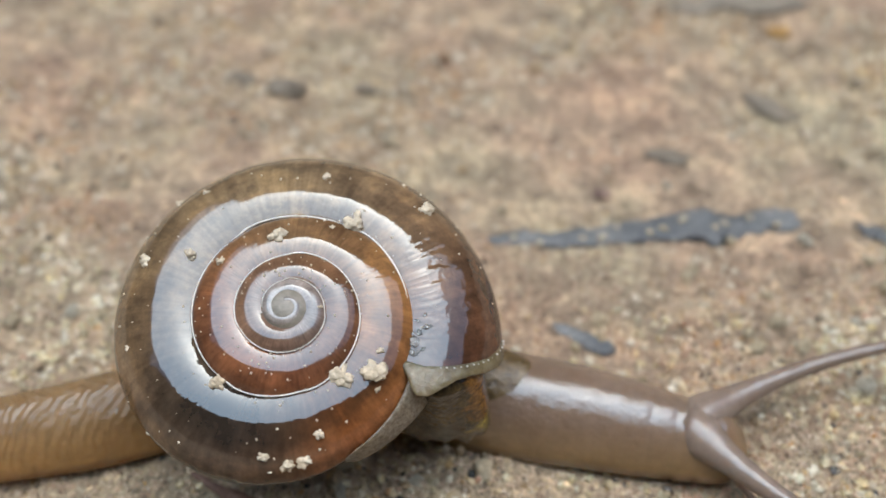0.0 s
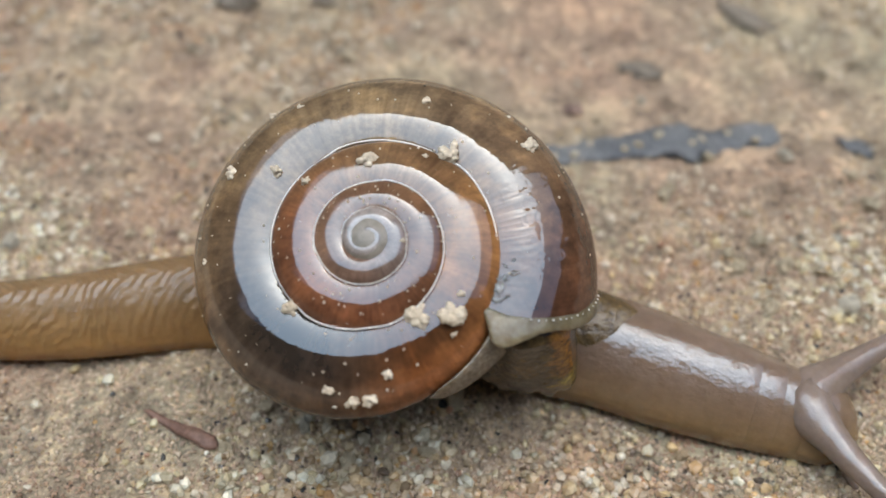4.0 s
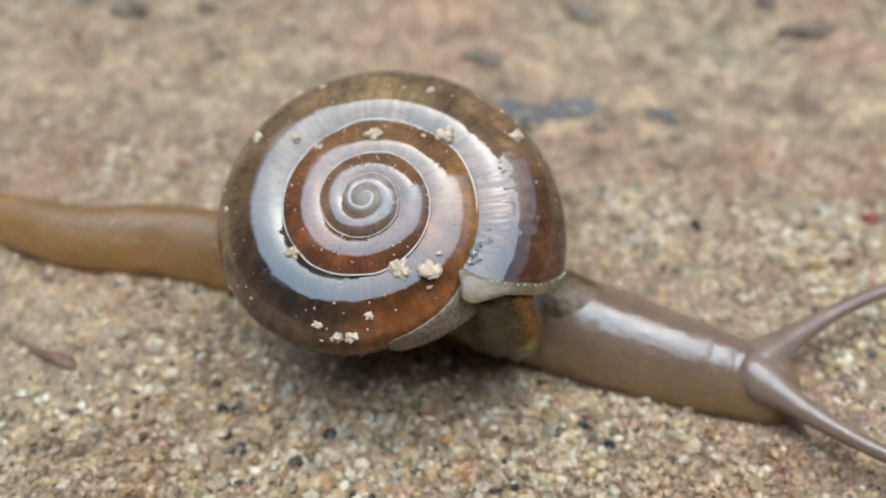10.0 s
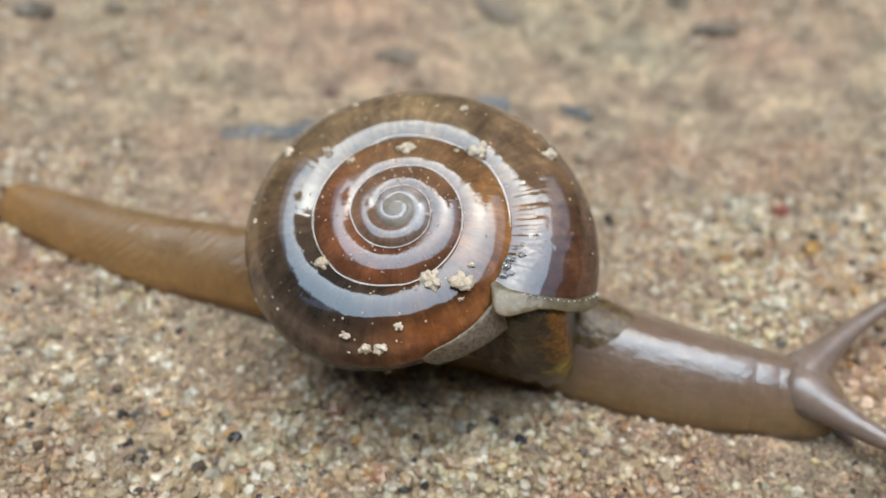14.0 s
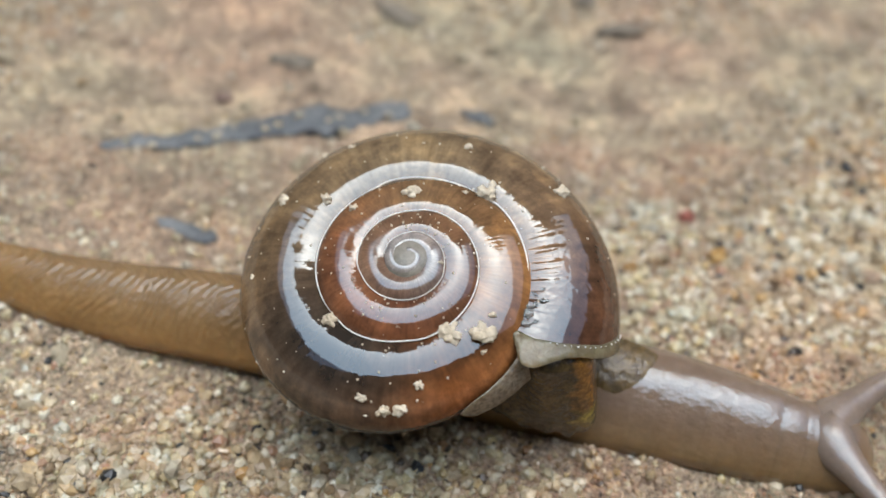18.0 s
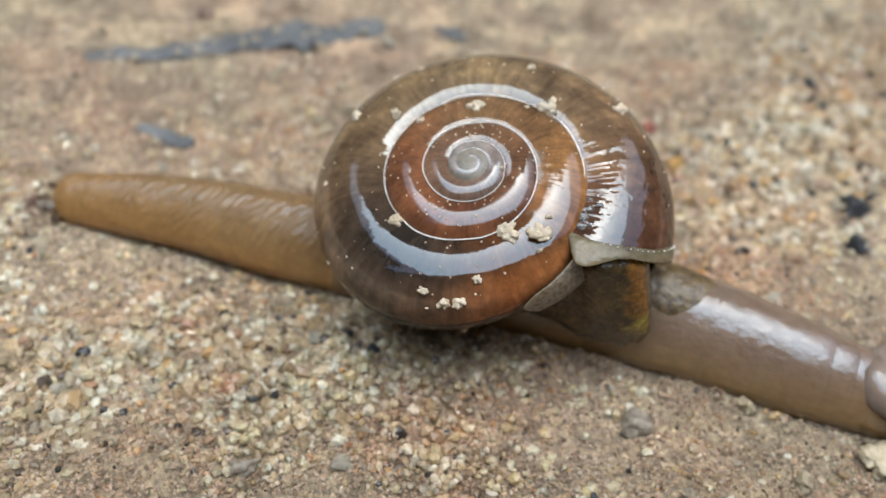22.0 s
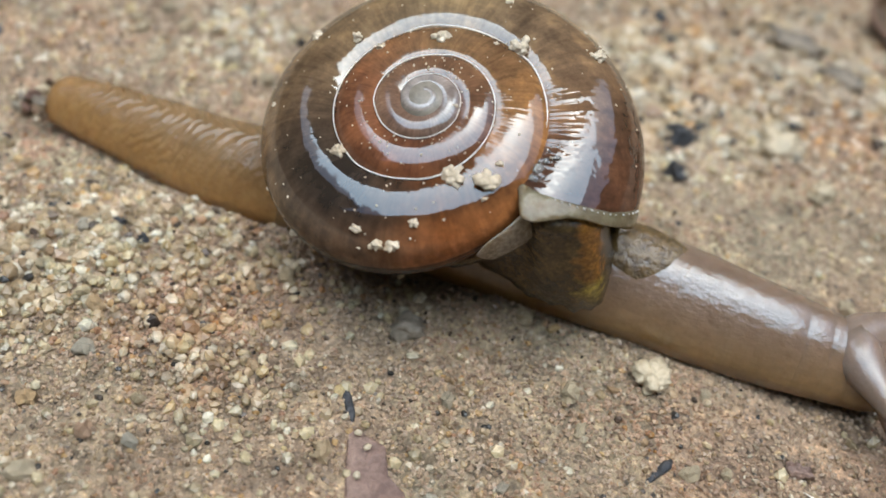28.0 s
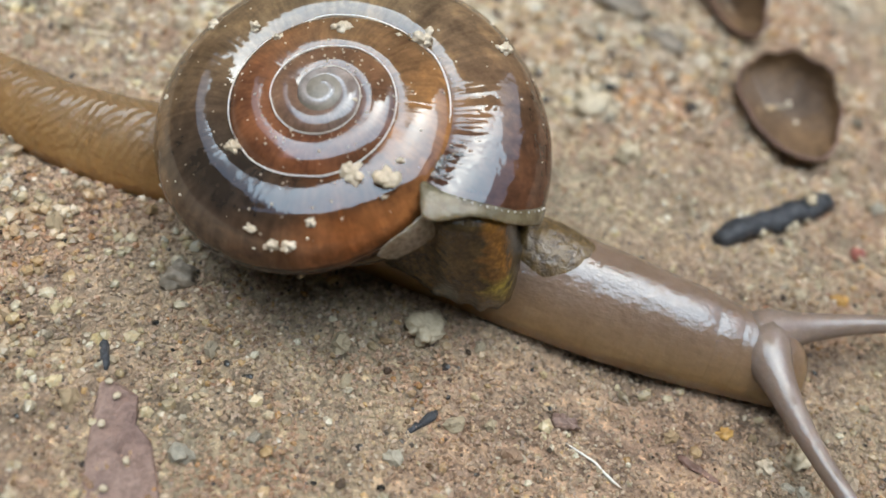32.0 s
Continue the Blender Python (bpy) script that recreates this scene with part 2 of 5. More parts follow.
def shell_material():
    """Polished horn: growth lines run across the whorls, the dark body shows through the lower front."""
    m, tree, b = material("polished_shell", 0.12, 0.06)
    uv = tree.nodes.new("ShaderNodeUVMap")
    uv.uv_map = "coil"
    xyz = tree.nodes.new("ShaderNodeSeparateXYZ")
    tree.links.new(uv.outputs[0], xyz.inputs[0])
    turn = node(tree, "ShaderNodeMapRange", **{"From Min": 0.0, "From Max": 4.0})
    tree.links.new(xyz.outputs[0], turn.inputs["Value"])
    q = 0.25
    coil = ramp(tree, turn.outputs[0], [
        (0.0, (0.104, 0.0451, 0.0244)), (0.06 * q, (0.117, 0.0572, 0.0319)), (0.14 * q, (0.209, 0.132, 0.0749)), (0.3 * q, (0.235, 0.167, 0.0973)), (0.5 * q, (0.209, 0.137, 0.0749)), (0.6 * q, (0.152, 0.0993, 0.0617)),
        (0.72 * q, (0.111, 0.0751, 0.0544)), (0.79 * q, (0.139, 0.0751, 0.045)), (0.86 * q, (0.34, 0.12, 0.04)), (1.0 * q, (0.33, 0.15, 0.055)), (1.07 * q, (0.24, 0.12, 0.048)), (1.3 * q, (0.222, 0.132, 0.0676)), (1.5 * q, (0.196, 0.0842, 0.0414)),
        (1.8 * q, (0.174, 0.0677, 0.0336)), (2.2 * q, (0.209, 0.109, 0.0563)), (2.8 * q, (0.235, 0.148, 0.108)), (0.85, (0.415, 0.376, 0.356))])
    blots = ramp(tree, noise_of(tree, 330, 6, 0.7), [(0.38, (0.55, 0.52, 0.5)), (0.5, (0.92, 0.9, 0.88)), (0.62, (1.6, 1.5, 1.3))])
    col = mixed(tree, 0.75, coil, blots, "MULTIPLY")
    col = mixed(tree, 0.5, col, ramp(tree, noise_of(tree, 1100, 5, 0.7), [(0.38, (0.4, 0.37, 0.35)), (0.62, (1.4, 1.35, 1.25))]), "MULTIPLY")
    stretch = tree.nodes.new("ShaderNodeMapping")
    stretch.inputs["Scale"].default_value = (42.0, 1.6, 1.0)
    tree.links.new(uv.outputs[0], stretch.inputs[0])
    lines = noise_of(tree, 3.0, 1.6, 0.6, stretch.outputs[0])
    col = mixed(tree, 0.45, col, ramp(tree, lines, [(0.35, (0.6, 0.55, 0.5)), (0.65, (1.2, 1.2, 1.2))]), "MULTIPLY")
    where = ramp(tree, turn.outputs[0], [(0.5 * q, (0, 0, 0)), (0.66 * q, (1, 1, 1)), (0.9 * q, (1, 1, 1)), (1.0 * q, (0, 0, 0))])
    organ = ramp(tree, xyz.outputs[1], [(0.1, (1, 1, 1)), (0.17, (0.38, 0.41, 0.44)), (0.3, (0.36, 0.37, 0.38))])
    col = mixed(tree, where, col, mixed(tree, 1.0, col, organ, "MULTIPLY"))
    tree.links.new(col, b.inputs["Base Color"])
    uneven = tree.nodes.new("ShaderNodeMath")
    uneven.operation = "MULTIPLY_ADD"
    uneven.inputs[1].default_value = 2.2
    tree.links.new(noise_of(tree, 300, 3, 0.55), uneven.inputs[0])
    scar = ramp(tree, turn.outputs[0], [(0.0, (0.3, 0.3, 0.3)), (0.012, (1, 1, 1)), (0.024, (1, 1, 1)), (0.034, (0.18, 0.18, 0.18))])
    deep = tree.nodes.new("ShaderNodeMath")
    deep.operation = "MULTIPLY"
    deep.inputs[1].default_value = 1.8
    patches = ramp(tree, noise_of(tree, 700, 3, 0.6), [(0.42, (0.12, 0.12, 0.12)), (0.56, (1, 1, 1))])
    tree.links.new(mixed(tree, 1.0, scar, patches, "MULTIPLY"), deep.inputs[0])
    cut = tree.nodes.new("ShaderNodeMath")
    cut.operation = "MULTIPLY"
    tree.links.new(lines, cut.inputs[0])
    tree.links.new(deep.outputs[0], cut.inputs[1])
    tree.links.new(cut.outputs[0], uneven.inputs[2])
    bumped(tree, b, uneven.outputs[0], 0.3, 0.00008)
    # gloss held down on the underside to keep the ground's reflection off
    under_gloss = ramp(tree, xyz.outputs[1], [(0.0, (0.06, 0.06, 0.06)), (0.055, (0.1, 0.1, 0.1)), (0.12, (0.5, 0.5, 0.5)), (0.55, (0.5, 0.5, 0.5)), (0.62, (0.06, 0.06, 0.06))])
    tree.links.new(under_gloss, b.inputs["Specular IOR Level"])
    b.inputs["IOR"].default_value = 1.76
    b.inputs["Specular Tint"].default_value = (0.8, 0.92, 1.0, 1)
    b.inputs["Roughness"].default_value = 0.03
    return m


def mantle_material():
    """Soft dark flesh: an amber fold in the middle, speckled olive-yellow towards its lower end."""
    m, tree, b = material("mantle", 0.2, 0.5)
    uv = tree.nodes.new("ShaderNodeUVMap")
    uv.uv_map = "sheet"
    warp = tree.nodes.new("ShaderNodeMix")
    warp.data_type, warp.blend_type = "RGBA", "ADD"
    warp.inputs[0].default_value = 0.22
    grain = tree.nodes.new("ShaderNodeTexNoise")
    grain.inputs["Scale"].default_value = 9.0
    grain.inputs["Detail"].default_value = 4.0
    tree.links.new(uv.outputs[0], grain.inputs["Vector"])
    tree.links.new(uv.outputs[0], warp.inputs[6])
    tree.links.new(grain.outputs["Color"], warp.inputs[7])
    xyz = tree.nodes.new("ShaderNodeSeparateXYZ")
    tree.links.new(warp.outputs[2], xyz.inputs[0])
    dark = ramp(tree, noise_of(tree, 900, 4), [(0.35, (0.042, 0.027, 0.011)), (0.65, (0.105, 0.066, 0.024))])
    fold = ramp(tree, xyz.outputs[0], [(0.63, (0, 0, 0)), (0.68, (1, 1, 1)), (0.75, (1, 1, 1)), (0.8, (0, 0, 0))])
    pigment = ramp(tree, xyz.outputs[1], [(0.1, (0.26, 0.11, 0.02)), (0.55, (0.22, 0.1, 0.02)), (0.64, (0.3, 0.22, 0.035)), (0.8, (0.17, 0.12, 0.04)), (1.0, (0.11, 0.08, 0.045))])
    col = mixed(tree, fold, dark, pigment)
    speck = ramp(tree, noise_of(tree, 4500, 4, 0.7), [(0.4, (0.5, 0.48, 0.45)), (0.55, (1, 1, 1)), (0.66, (1.7, 1.6, 1.4))])
    tree.links.new(mixed(tree, 0.8, col, speck, "MULTIPLY"), b.inputs["Base Color"])
    bumped(tree, b, noise_of(tree, 3500, 3), 0.5, 0.00012)
    return m


def slime_material():
    """Clear wet slime."""
    m, tree, b = material("slime", 0.06)
    b.inputs["Base Color"].default_value = (0.95, 0.95, 0.9, 1)
    b.inputs["Transmission Weight"].default_value = 0.85
    b.inputs["IOR"].default_value = 1.36
    bumped(tree, b, noise_of(tree, 2500, 3), 0.4, 0.0001)
    return m


SOIL, STONE, SHELL = soil_material(), stone_material(), shell_material()
GRAIN = grain_material("sand_grain", [
        (0.0, (0.03, 0.03, 0.03)), (0.022, (0.05, 0.048, 0.045)), (0.055, (0.13, 0.095, 0.07)), (0.1, (0.29, 0.2, 0.12)), (0.22, (0.42, 0.31, 0.19)), (0.36, (0.5, 0.38, 0.24)), (0.5, (0.41, 0.32, 0.22)),
        (0.62, (0.55, 0.43, 0.28)), (0.7, (0.5, 0.31, 0.13)), (0.74, (0.38, 0.22, 0.15)), (0.78, (0.58, 0.47, 0.33)), (0.88, (0.48, 0.42, 0.32)), (0.96, (0.68, 0.6, 0.47))], 0.24, 0.0)
SILT = grain_material("fine_sand", [
    (0.0, (0.1, 0.085, 0.07)), (0.06, (0.3, 0.21, 0.15)), (0.3, (0.43, 0.315, 0.225)), (0.55, (0.48, 0.36, 0.26)), (0.7, (0.44, 0.3, 0.2)), (0.9, (0.54, 0.43, 0.32))], 0.4, 0.0)
QUARTZ = grain_material("clear_quartz", [
    (0.0, (0.3, 0.25, 0.17)), (0.12, (0.5, 0.42, 0.28)), (0.4, (0.58, 0.48, 0.32)), (0.6, (0.56, 0.44, 0.25)), (0.75, (0.64, 0.56, 0.41)), (0.95, (0.74, 0.67, 0.53))], 0.2, 0.5)
SKIN_TAIL = skin_material("tail_skin", (0.38, 0.2, 0.066), (0.27, 0.165, 0.08), 0.4, 0.5, 0.2, 0.42)
SKIN_NECK = skin_material("neck_skin", (0.25, 0.145, 0.056), (0.235, 0.16, 0.115), 0.02, 1.9, 0.06, 0.22)
SKIN_STALK = skin_material("stalk_skin", (0.24, 0.18, 0.145), (0.22, 0.175, 0.15), 0.0, 1.0, 0.12, 0.15)
SLATE = textured("charred_wood", (300, 4000), ((0.1, 0.105, 0.11), (0.27, 0.265, 0.255), (0.4, 0.4, 0.4)), 0.5, 0.0002)
COAL = textured("charcoal", (300, 5000), ((0.025, 0.027, 0.03), (0.07, 0.073, 0.08), (0.3, 0.3, 0.3)), 0.4, 0.0002)
HUSK = textured("dry_husk", (260, 3000), ((0.09, 0.052, 0.026), (0.22, 0.13, 0.065), (0.4, 0.35, 0.3)), 0.5, 0.0001)
BARK = textured("dry_twig", (500, 5000), ((0.16, 0.085, 0.06), (0.28, 0.16, 0.115), (0.5, 0.45, 0.4)), 0.55, 0.0001)
FLAKE = textured("purple_stone", (350, 4000), ((0.21, 0.13, 0.105), (0.4, 0.27, 0.205), (0.4, 0.34, 0.32)), 0.5, 0.00025)
STAIN = textured("dark_stone", (300, 3500), ((0.2, 0.16, 0.12), (0.33, 0.27, 0.2), (0.45, 0.45, 0.45)), 0.6, 0.0001)
RED = textured("red_stone", (500, 4000), ((0.34, 0.1, 0.07), (0.42, 0.15, 0.11), (0.6, 0.55, 0.5)), 0.4, 0.0001)
AMBER = textured("amber_stone", (500, 4000), ((0.5, 0.26, 0.07), (0.62, 0.38, 0.12), (0.6, 0.55, 0.5)), 0.35, 0.0001)
PALE = textured("pale_rim", (700, 2600), ((0.12, 0.086, 0.04), (0.26, 0.215, 0.14), (0.5, 0.43, 0.32)), 0.14, 0.00012, 1.5, 0.5)
THREAD = textured("suture", (300, 6000), ((0.75, 0.7, 0.6), (0.95, 0.92, 0.86), (0.75, 0.72, 0.68)), 0.4, 0.00002)
LOBE = textured("mantle_lobe", (400, 7000), ((0.17, 0.13, 0.085), (0.34, 0.28, 0.21), (0.3, 0.26, 0.22)), 0.22, 0.00014, 1.6, 0.3)
MANTLE = mantle_material()
OLIVE = textured("olive_mantle", (600, 3600), ((0.1, 0.06, 0.022), (0.23, 0.145, 0.05), (0.14, 0.1, 0.05)), 0.1, 0.0002, 1.8)
SLIME = slime_material()
NUCLEUS = textured("worn_tip", (500, 5000), ((0.2, 0.17, 0.13), (0.3, 0.26, 0.21), (0.6, 0.6, 0.55)), 0.35, 0.00003)
CRUMB = textured("sand_crumb", (600, 5000), ((0.58, 0.46, 0.31), (0.8, 0.7, 0.54), (0.5, 0.45, 0.4)), 0.5, 0.00008)
CAKED = textured("caked_sand", (300, 4000), ((0.5, 0.4, 0.28), (0.72, 0.62, 0.47), (0.5, 0.46, 0.42)), 0.4, 0.00008)
GREY = textured("grey_stone", (300, 4000), ((0.3, 0.245, 0.19), (0.42, 0.345, 0.26), (0.5, 0.5, 0.45)), 0.5, 0.0001)
CREAM = textured("cream_stone", (300, 4000), ((0.52, 0.42, 0.27), (0.68, 0.59, 0.43), (0.65, 0.6, 0.54)), 0.45, 0.0001)
SKY_BLOCK = textured("sky_block", (2, 40), ((0.05, 0.055, 0.045), (0.085, 0.085, 0.07), (0.7, 0.7, 0.7)), 0.9, 0.002)


def solid(name, verts, faces, mat, parent=None, smooth=True, label=""):
    """One mesh object from vertices and faces, under its parent."""
    me = bpy.data.meshes.new(name)
    me.from_pydata([tuple(v) for v in verts], [], [tuple(f) for f in faces])
    me.materials.append(mat)
    if smooth:
        me.polygons.foreach_set("use_smooth", [True] * len(me.polygons))
    me.update()
    ob = new(name, me)
    if parent is not None:
        ob.parent = parent
    return tagged(ob, label=label)


def loft(rings, closed=(True, True)):
    """Vertices and faces of a skin over rings of equal length, the ends closed."""
    n, verts, faces = len(rings[0]), [p for r in rings for p in r], []
    for i in range(len(rings) - 1):
        for j in range(n):
            k = (j + 1) % n
            faces.append((i * n + j, i * n + k, (i + 1) * n + k, (i + 1) * n + j))
    if closed[0]:
        faces.append(tuple(range(n - 1, -1, -1)))
    if closed[1]:
        faces.append(tuple(range((len(rings) - 1) * n, len(rings) * n)))
    return verts, faces


# ---- ground to the horizon, and unseen walls added to block the sky ----
def sandy(x, y):
    """How thickly loose sand lies, 0 to 1; x and y in cm."""
    d = 0.4 + 0.8 * noise.noise(Vector((x * 0.9, y * 0.9, 3.0))) + 0.45 * noise.noise(Vector((x * 2.7, y * 2.7, 7.0)))
    for cx, cy, rx, ry, much in SANDS:
        d += much * math.exp(-((x - cx) / rx) ** 2 - ((y - cy) / ry) ** 2)
    return min(1.0, max(0.03, d))


# centre, reach and amount of the loose sand (below nought: bare trodden soil), in cm
SANDS = ((4.3, 0.35, 1.2, 0.75, 0.6), (1.6, -0.75, 1.4, 0.4, 0.6), (2.0, 1.5, 1.2, 0.75, -0.6), (0.9, 2.9, 0.9, 0.6, -0.4), (6.0, 0.2, 1.0, 1.0, 0.2), (3.2, -1.5, 0.9, 0.4, -0.15), (3.6, 1.9, 0.7, 0.5, -0.35), (2.9, 0.5, 0.5, 0.4, 0.3), (2.4, -1.4, 0.5, 0.35, 0.55), (4.2, -1.35, 0.9, 0.5, -0.2), (3.3, -0.95, 0.35, 0.3, -0.2), (1.4, 0.75, 0.8, 0.4, -0.2), (-0.8, 1.2, 0.8, 0.7, 0.2))


def ground_height(x, y):
    """Relief of the soil, in metres."""
    p = Vector((x * 100, y * 100, 0.0))
    return 0.0005 * noise.noise(p * 0.9) + 0.00028 * noise.noise(p * 3.1) + 0.0002 * noise.noise(p * 7) + 0.00013 * noise.noise(p * 17)


def build_ground():
    xs = np.concatenate([[-60, -5, -0.5, -0.1], np.linspace(-0.03, 0.09, 400), [0.15, 0.5, 5, 60]])
    ys = np.concatenate([[-60, -5, -0.5, -0.1], np.linspace(-0.03, 0.05, 270), [0.12, 0.5, 5, 60]])
    verts = [(x, y, ground_height(x, y) if -0.05 < x < 0.1 and -0.05 < y < 0.06 else 0.0) for y in ys for x in xs]
    w = len(xs)
    faces = [(j * w + i, j * w + i + 1, (j + 1) * w + i + 1, (j + 1) * w + i) for j in range(len(ys) - 1) for i in range(w - 1)]
    return tagged(solid("ground", verts, faces, SOIL), "damp pinkish brown soil strewn with sand", "ground", kind="structure")


ground = build_ground()


def build_sky_blocks():
    # unseen walls, added to cut off the sky and shape the shell's reflections
    for name, cx, cy, lx, ly, h in (("sky_block_north", 0, 4.1, 9, 0.2, 17.0), ("sky_block_south", 0, -1.6, 9, 0.2, 2.9), ("sky_block_east", 4.4, 1.25, 0.2, 5.5, 2.8), ("sky_block_west", -4.4, 1.25, 0.2, 5.5, 4.8)):
        bm = bmesh.new()
        bmesh.ops.create_cube(bm, size=1)
        for v in bm.verts:
            v.co = (cx + v.co.x * lx, cy + v.co.y * ly, (v.co.z + 0.5) * h)
        me = bpy.data.meshes.new(name)
        bm.to_mesh(me)
        bm.free()
        me.materials.append(SKY_BLOCK)
        tagged(new(name, me), "plain dark wall out of view, added to block the sky", "wall", kind="structure")


build_sky_blocks()

# ---- the snail ----
snail = tagged(new("snail"), "glossy brown snail crawling over damp sandy soil", "snail")
AXIS = Vector((-0.011, -0.367, 1.0)).normalized()
APEX = Vector((0.403, -0.25, 0.87))
START = -2.0
SIZES = ((-12, 0.728), (110, 0.675), (168, 0.665), (215, 0.612), (348, 0.431), (528, 0.335), (708, 0.255), (888, 0.18), (1068, 0.13), (1248, 0.085), (1428, 0.05), (1608, 0.025))


def whorl_size(back):
    """Reach of the whorl from the axis, in cm: degrees back from the mouth."""
    steps = np.linspace(-70, 70, 29) + back
    return math.exp(np.mean(np.interp(steps, [b for b, _ in SIZES], [math.log(v) for _, v in SIZES])))


# the mouth's edge is oblique: degrees round the tube, and the edge's lag behind the start
EDGE = ((-180, -14), (-150, 0), (-90, 16), (-30, 15), (0, 11), (10, 8.5), (24, 4), (40, -1), (52, -4), (66, -7.5), (86, -12), (120, -14), (180, -14))


def edge(around):
    return float(np.interp((around + 180) % 360 - 180, [a for a, _ in EDGE], [b for _, b in EDGE]))


def whorl(back, around, swell=1.0):
    """A point of the shell's skin: degrees back from the mouth, and degrees round the tube (0: outwards, 90: up)."""
    e1 = (Vector((1, 0, 0)) - AXIS * AXIS.x).normalized()
    e2 = AXIS.cross(e1)
    back += edge(around) * max(0.0, 1 - max(0, back) / 50)
    size = whorl_size(back)
    a = radians(START + back)
    u, v = math.cos(radians(around)), math.sin(radians(around))
    rise = 0.385 - 0.13 * min(1.0, max(0.0, back - 180) / 180)
    r, z = size * (0.63 + 0.37 * swell * u), size * (-0.163 - rise + (rise if v > 0 else 0.48 + rise - 0.385) * swell * v)
    return (APEX + (e1 * math.cos(a) + e2 * math.sin(a)) * r + AXIS * z) * CM


def build_shell():
    n, m = 330, 72
    backs = [1560 * (i / n) for i in range(n + 1)]
    verts, faces = loft([[whorl(b, a * 360 / m) for a in range(m)] for b in backs], (False, True))
    ob = solid("shell", verts, faces, SHELL, snail, label="polished amber-brown coiled shell, speckled with sand")
    layer = ob.data.uv_layers.new(name="coil")
    for poly in ob.data.polygons:
        for k in poly.loop_indices:
            v = ob.data.loops[k].vertex_index
            around = v % m
            if around == 0 and any(ob.data.loops[j].vertex_index % m == m - 1 for j in poly.loop_indices):
                around = m
            layer.data[k].uv = (backs[v // m] / 360, around / m)
    return ob


shell = build_shell()


def tube(points, radii, n=8, flat=1.0):
    """Vertices and faces of a round rod through the points."""
    rings = []
    for i, p in enumerate(points):
        d = (points[min(i + 1, len(points) - 1)] - points[max(i - 1, 0)]).normalized()
        side = d.cross(Vector((0, 0, 1))).normalized() if abs(d.z) < 0.95 else d.cross(Vector((0, 1, 0))).normalized()
        up = side.cross(d)
        rings.append([p + (side * math.cos(a) + up * math.sin(a) * flat) * radii[i] for a in [2 * math.pi * k / n for k in range(n)]])
    return loft(rings)


def build_suture():
    """The pale thread where a whorl meets the one before."""
    points, radii = [], []
    for i in range(330):
        back = 10 + 900 * i / 329
        best = None
        inner = [whorl(back + 360, a) for a in range(-10, 90, 5)]
        outer = [whorl(back, a) for a in range(85, 175, 3)]
        best = min(((p - q).length, k, p) for k, p in enumerate(outer) for q in inner)
        points.append(best[2] + AXIS * 0.006 * CM)
        radii.append((0.0032 - 0.002 * i / 329) * CM)
    for _ in range(4):
        points = [points[0]] + [(points[k - 1] + points[k] + points[k + 1]) / 3 for k in range(1, len(points) - 1)] + [points[-1]]
    verts, faces = tube(points, radii, 6)
    solid("suture", verts, faces, THREAD, shell, label="thin pale seam between the whorls")


build_suture()


def lump(centre, size, turn=(0, 0, 0), rough=0.12, seed=0, sub=3):
    """Vertices and faces of an uneven ellipsoid, in cm."""
    bm = bmesh.new()
    bmesh.ops.create_icosphere(bm, subdivisions=sub, radius=1)
    rot = Euler([radians(a) for a in turn]).to_matrix()
    for v in bm.verts:
        k = 1 + rough * noise.noise(v.co * 1.7 + Vector((seed * 3.7, seed, 0))) + rough * 0.5 * noise.noise(v.co * 4 + Vector((seed, 0, seed * 2.1)))
        v.co = (Vector(centre) + rot @ Vector(v.co[i] * size[i] * k for i in range(3))) * CM
    verts, faces = [v.co.copy() for v in bm.verts], [[v.index for v in f.verts] for f in bm.faces]
    bm.free()
    return verts, faces


def build_lip():
    """The pale fleshy rim of the mouth: a thick ribbon along the upper edge, drawn down to a broad corner at the seam."""
    rings, line = [], []
    for i in range(65):
        a = 104 - 150 * i / 64
        f = i / 64
        wide = float(np.interp(a, (-46, -30, -5, 5, 22, 40, 52, 62, 69, 75, 82, 90, 97, 104), (1.5, 4.5, 6, 6, 5.4, 4.6, 4.4, 5.5, 8.5, 12, 12.5, 9, 5, 2)))
        thick = 0.014 + 0.016 * max(0.0, 1 - 2.2 * f)
        droop = 0.03 * math.sin(math.pi * f) ** 2
        ring = []
        for t in range(0, 360, 20):
            c, q = math.cos(radians(t)), math.sin(radians(t))
            wave = 0.006 * noise.noise(Vector((i * 0.22, t * 0.02, 3))) + 0.003 * noise.noise(Vector((i * 0.9, t * 0.05, 9)))
            ring.append(whorl(1.6 - 0.5 * wide + 0.5 * wide * c, a, 0.992 + droop * (0.5 - 0.5 * c) + thick * q + wave))
        rings.append(ring)
        line.append(whorl(0.6, a, 1.008 + thick * 0.75))
    solid("lip", *loft(rings), PALE, shell, label="pale fleshy rim of the shell's mouth")
    rng = random.Random(2)
    # white beads put in for the broken glint along the rim
    for k in range(15):
        at = line[12 + int(k * 2.1)] / CM + Vector((rng.uniform(-1, 1), rng.uniform(-1, 1), 0)) * 0.002
        r = rng.uniform(0.0015, 0.0034)
        solid("slime_glint_bead", *lump(at, (r * 1.4, r, r), (0, 0, -8), 0.3, k, 1), THREAD, shell)


build_lip()


def build_beads():
    """Clear beads of slime on the seam beside the corner of the mouth."""
    for k, (back, around, r) in enumerate(((5, 96, 0.016), (9, 97, 0.02), (13, 95, 0.013), (12, 99, 0.012), (17, 97, 0.01), (15, 90, 0.014), (7, 91, 0.01), (19, 92, 0.008))):
        solid("slime_glint_bead", *lump(whorl(back, around) / CM, (r, r * 0.8, r * 0.32), (20, 0, k * 40), 0.5, k + 5, 3), SLIME, shell, label="clear bead of slime")


build_beads()


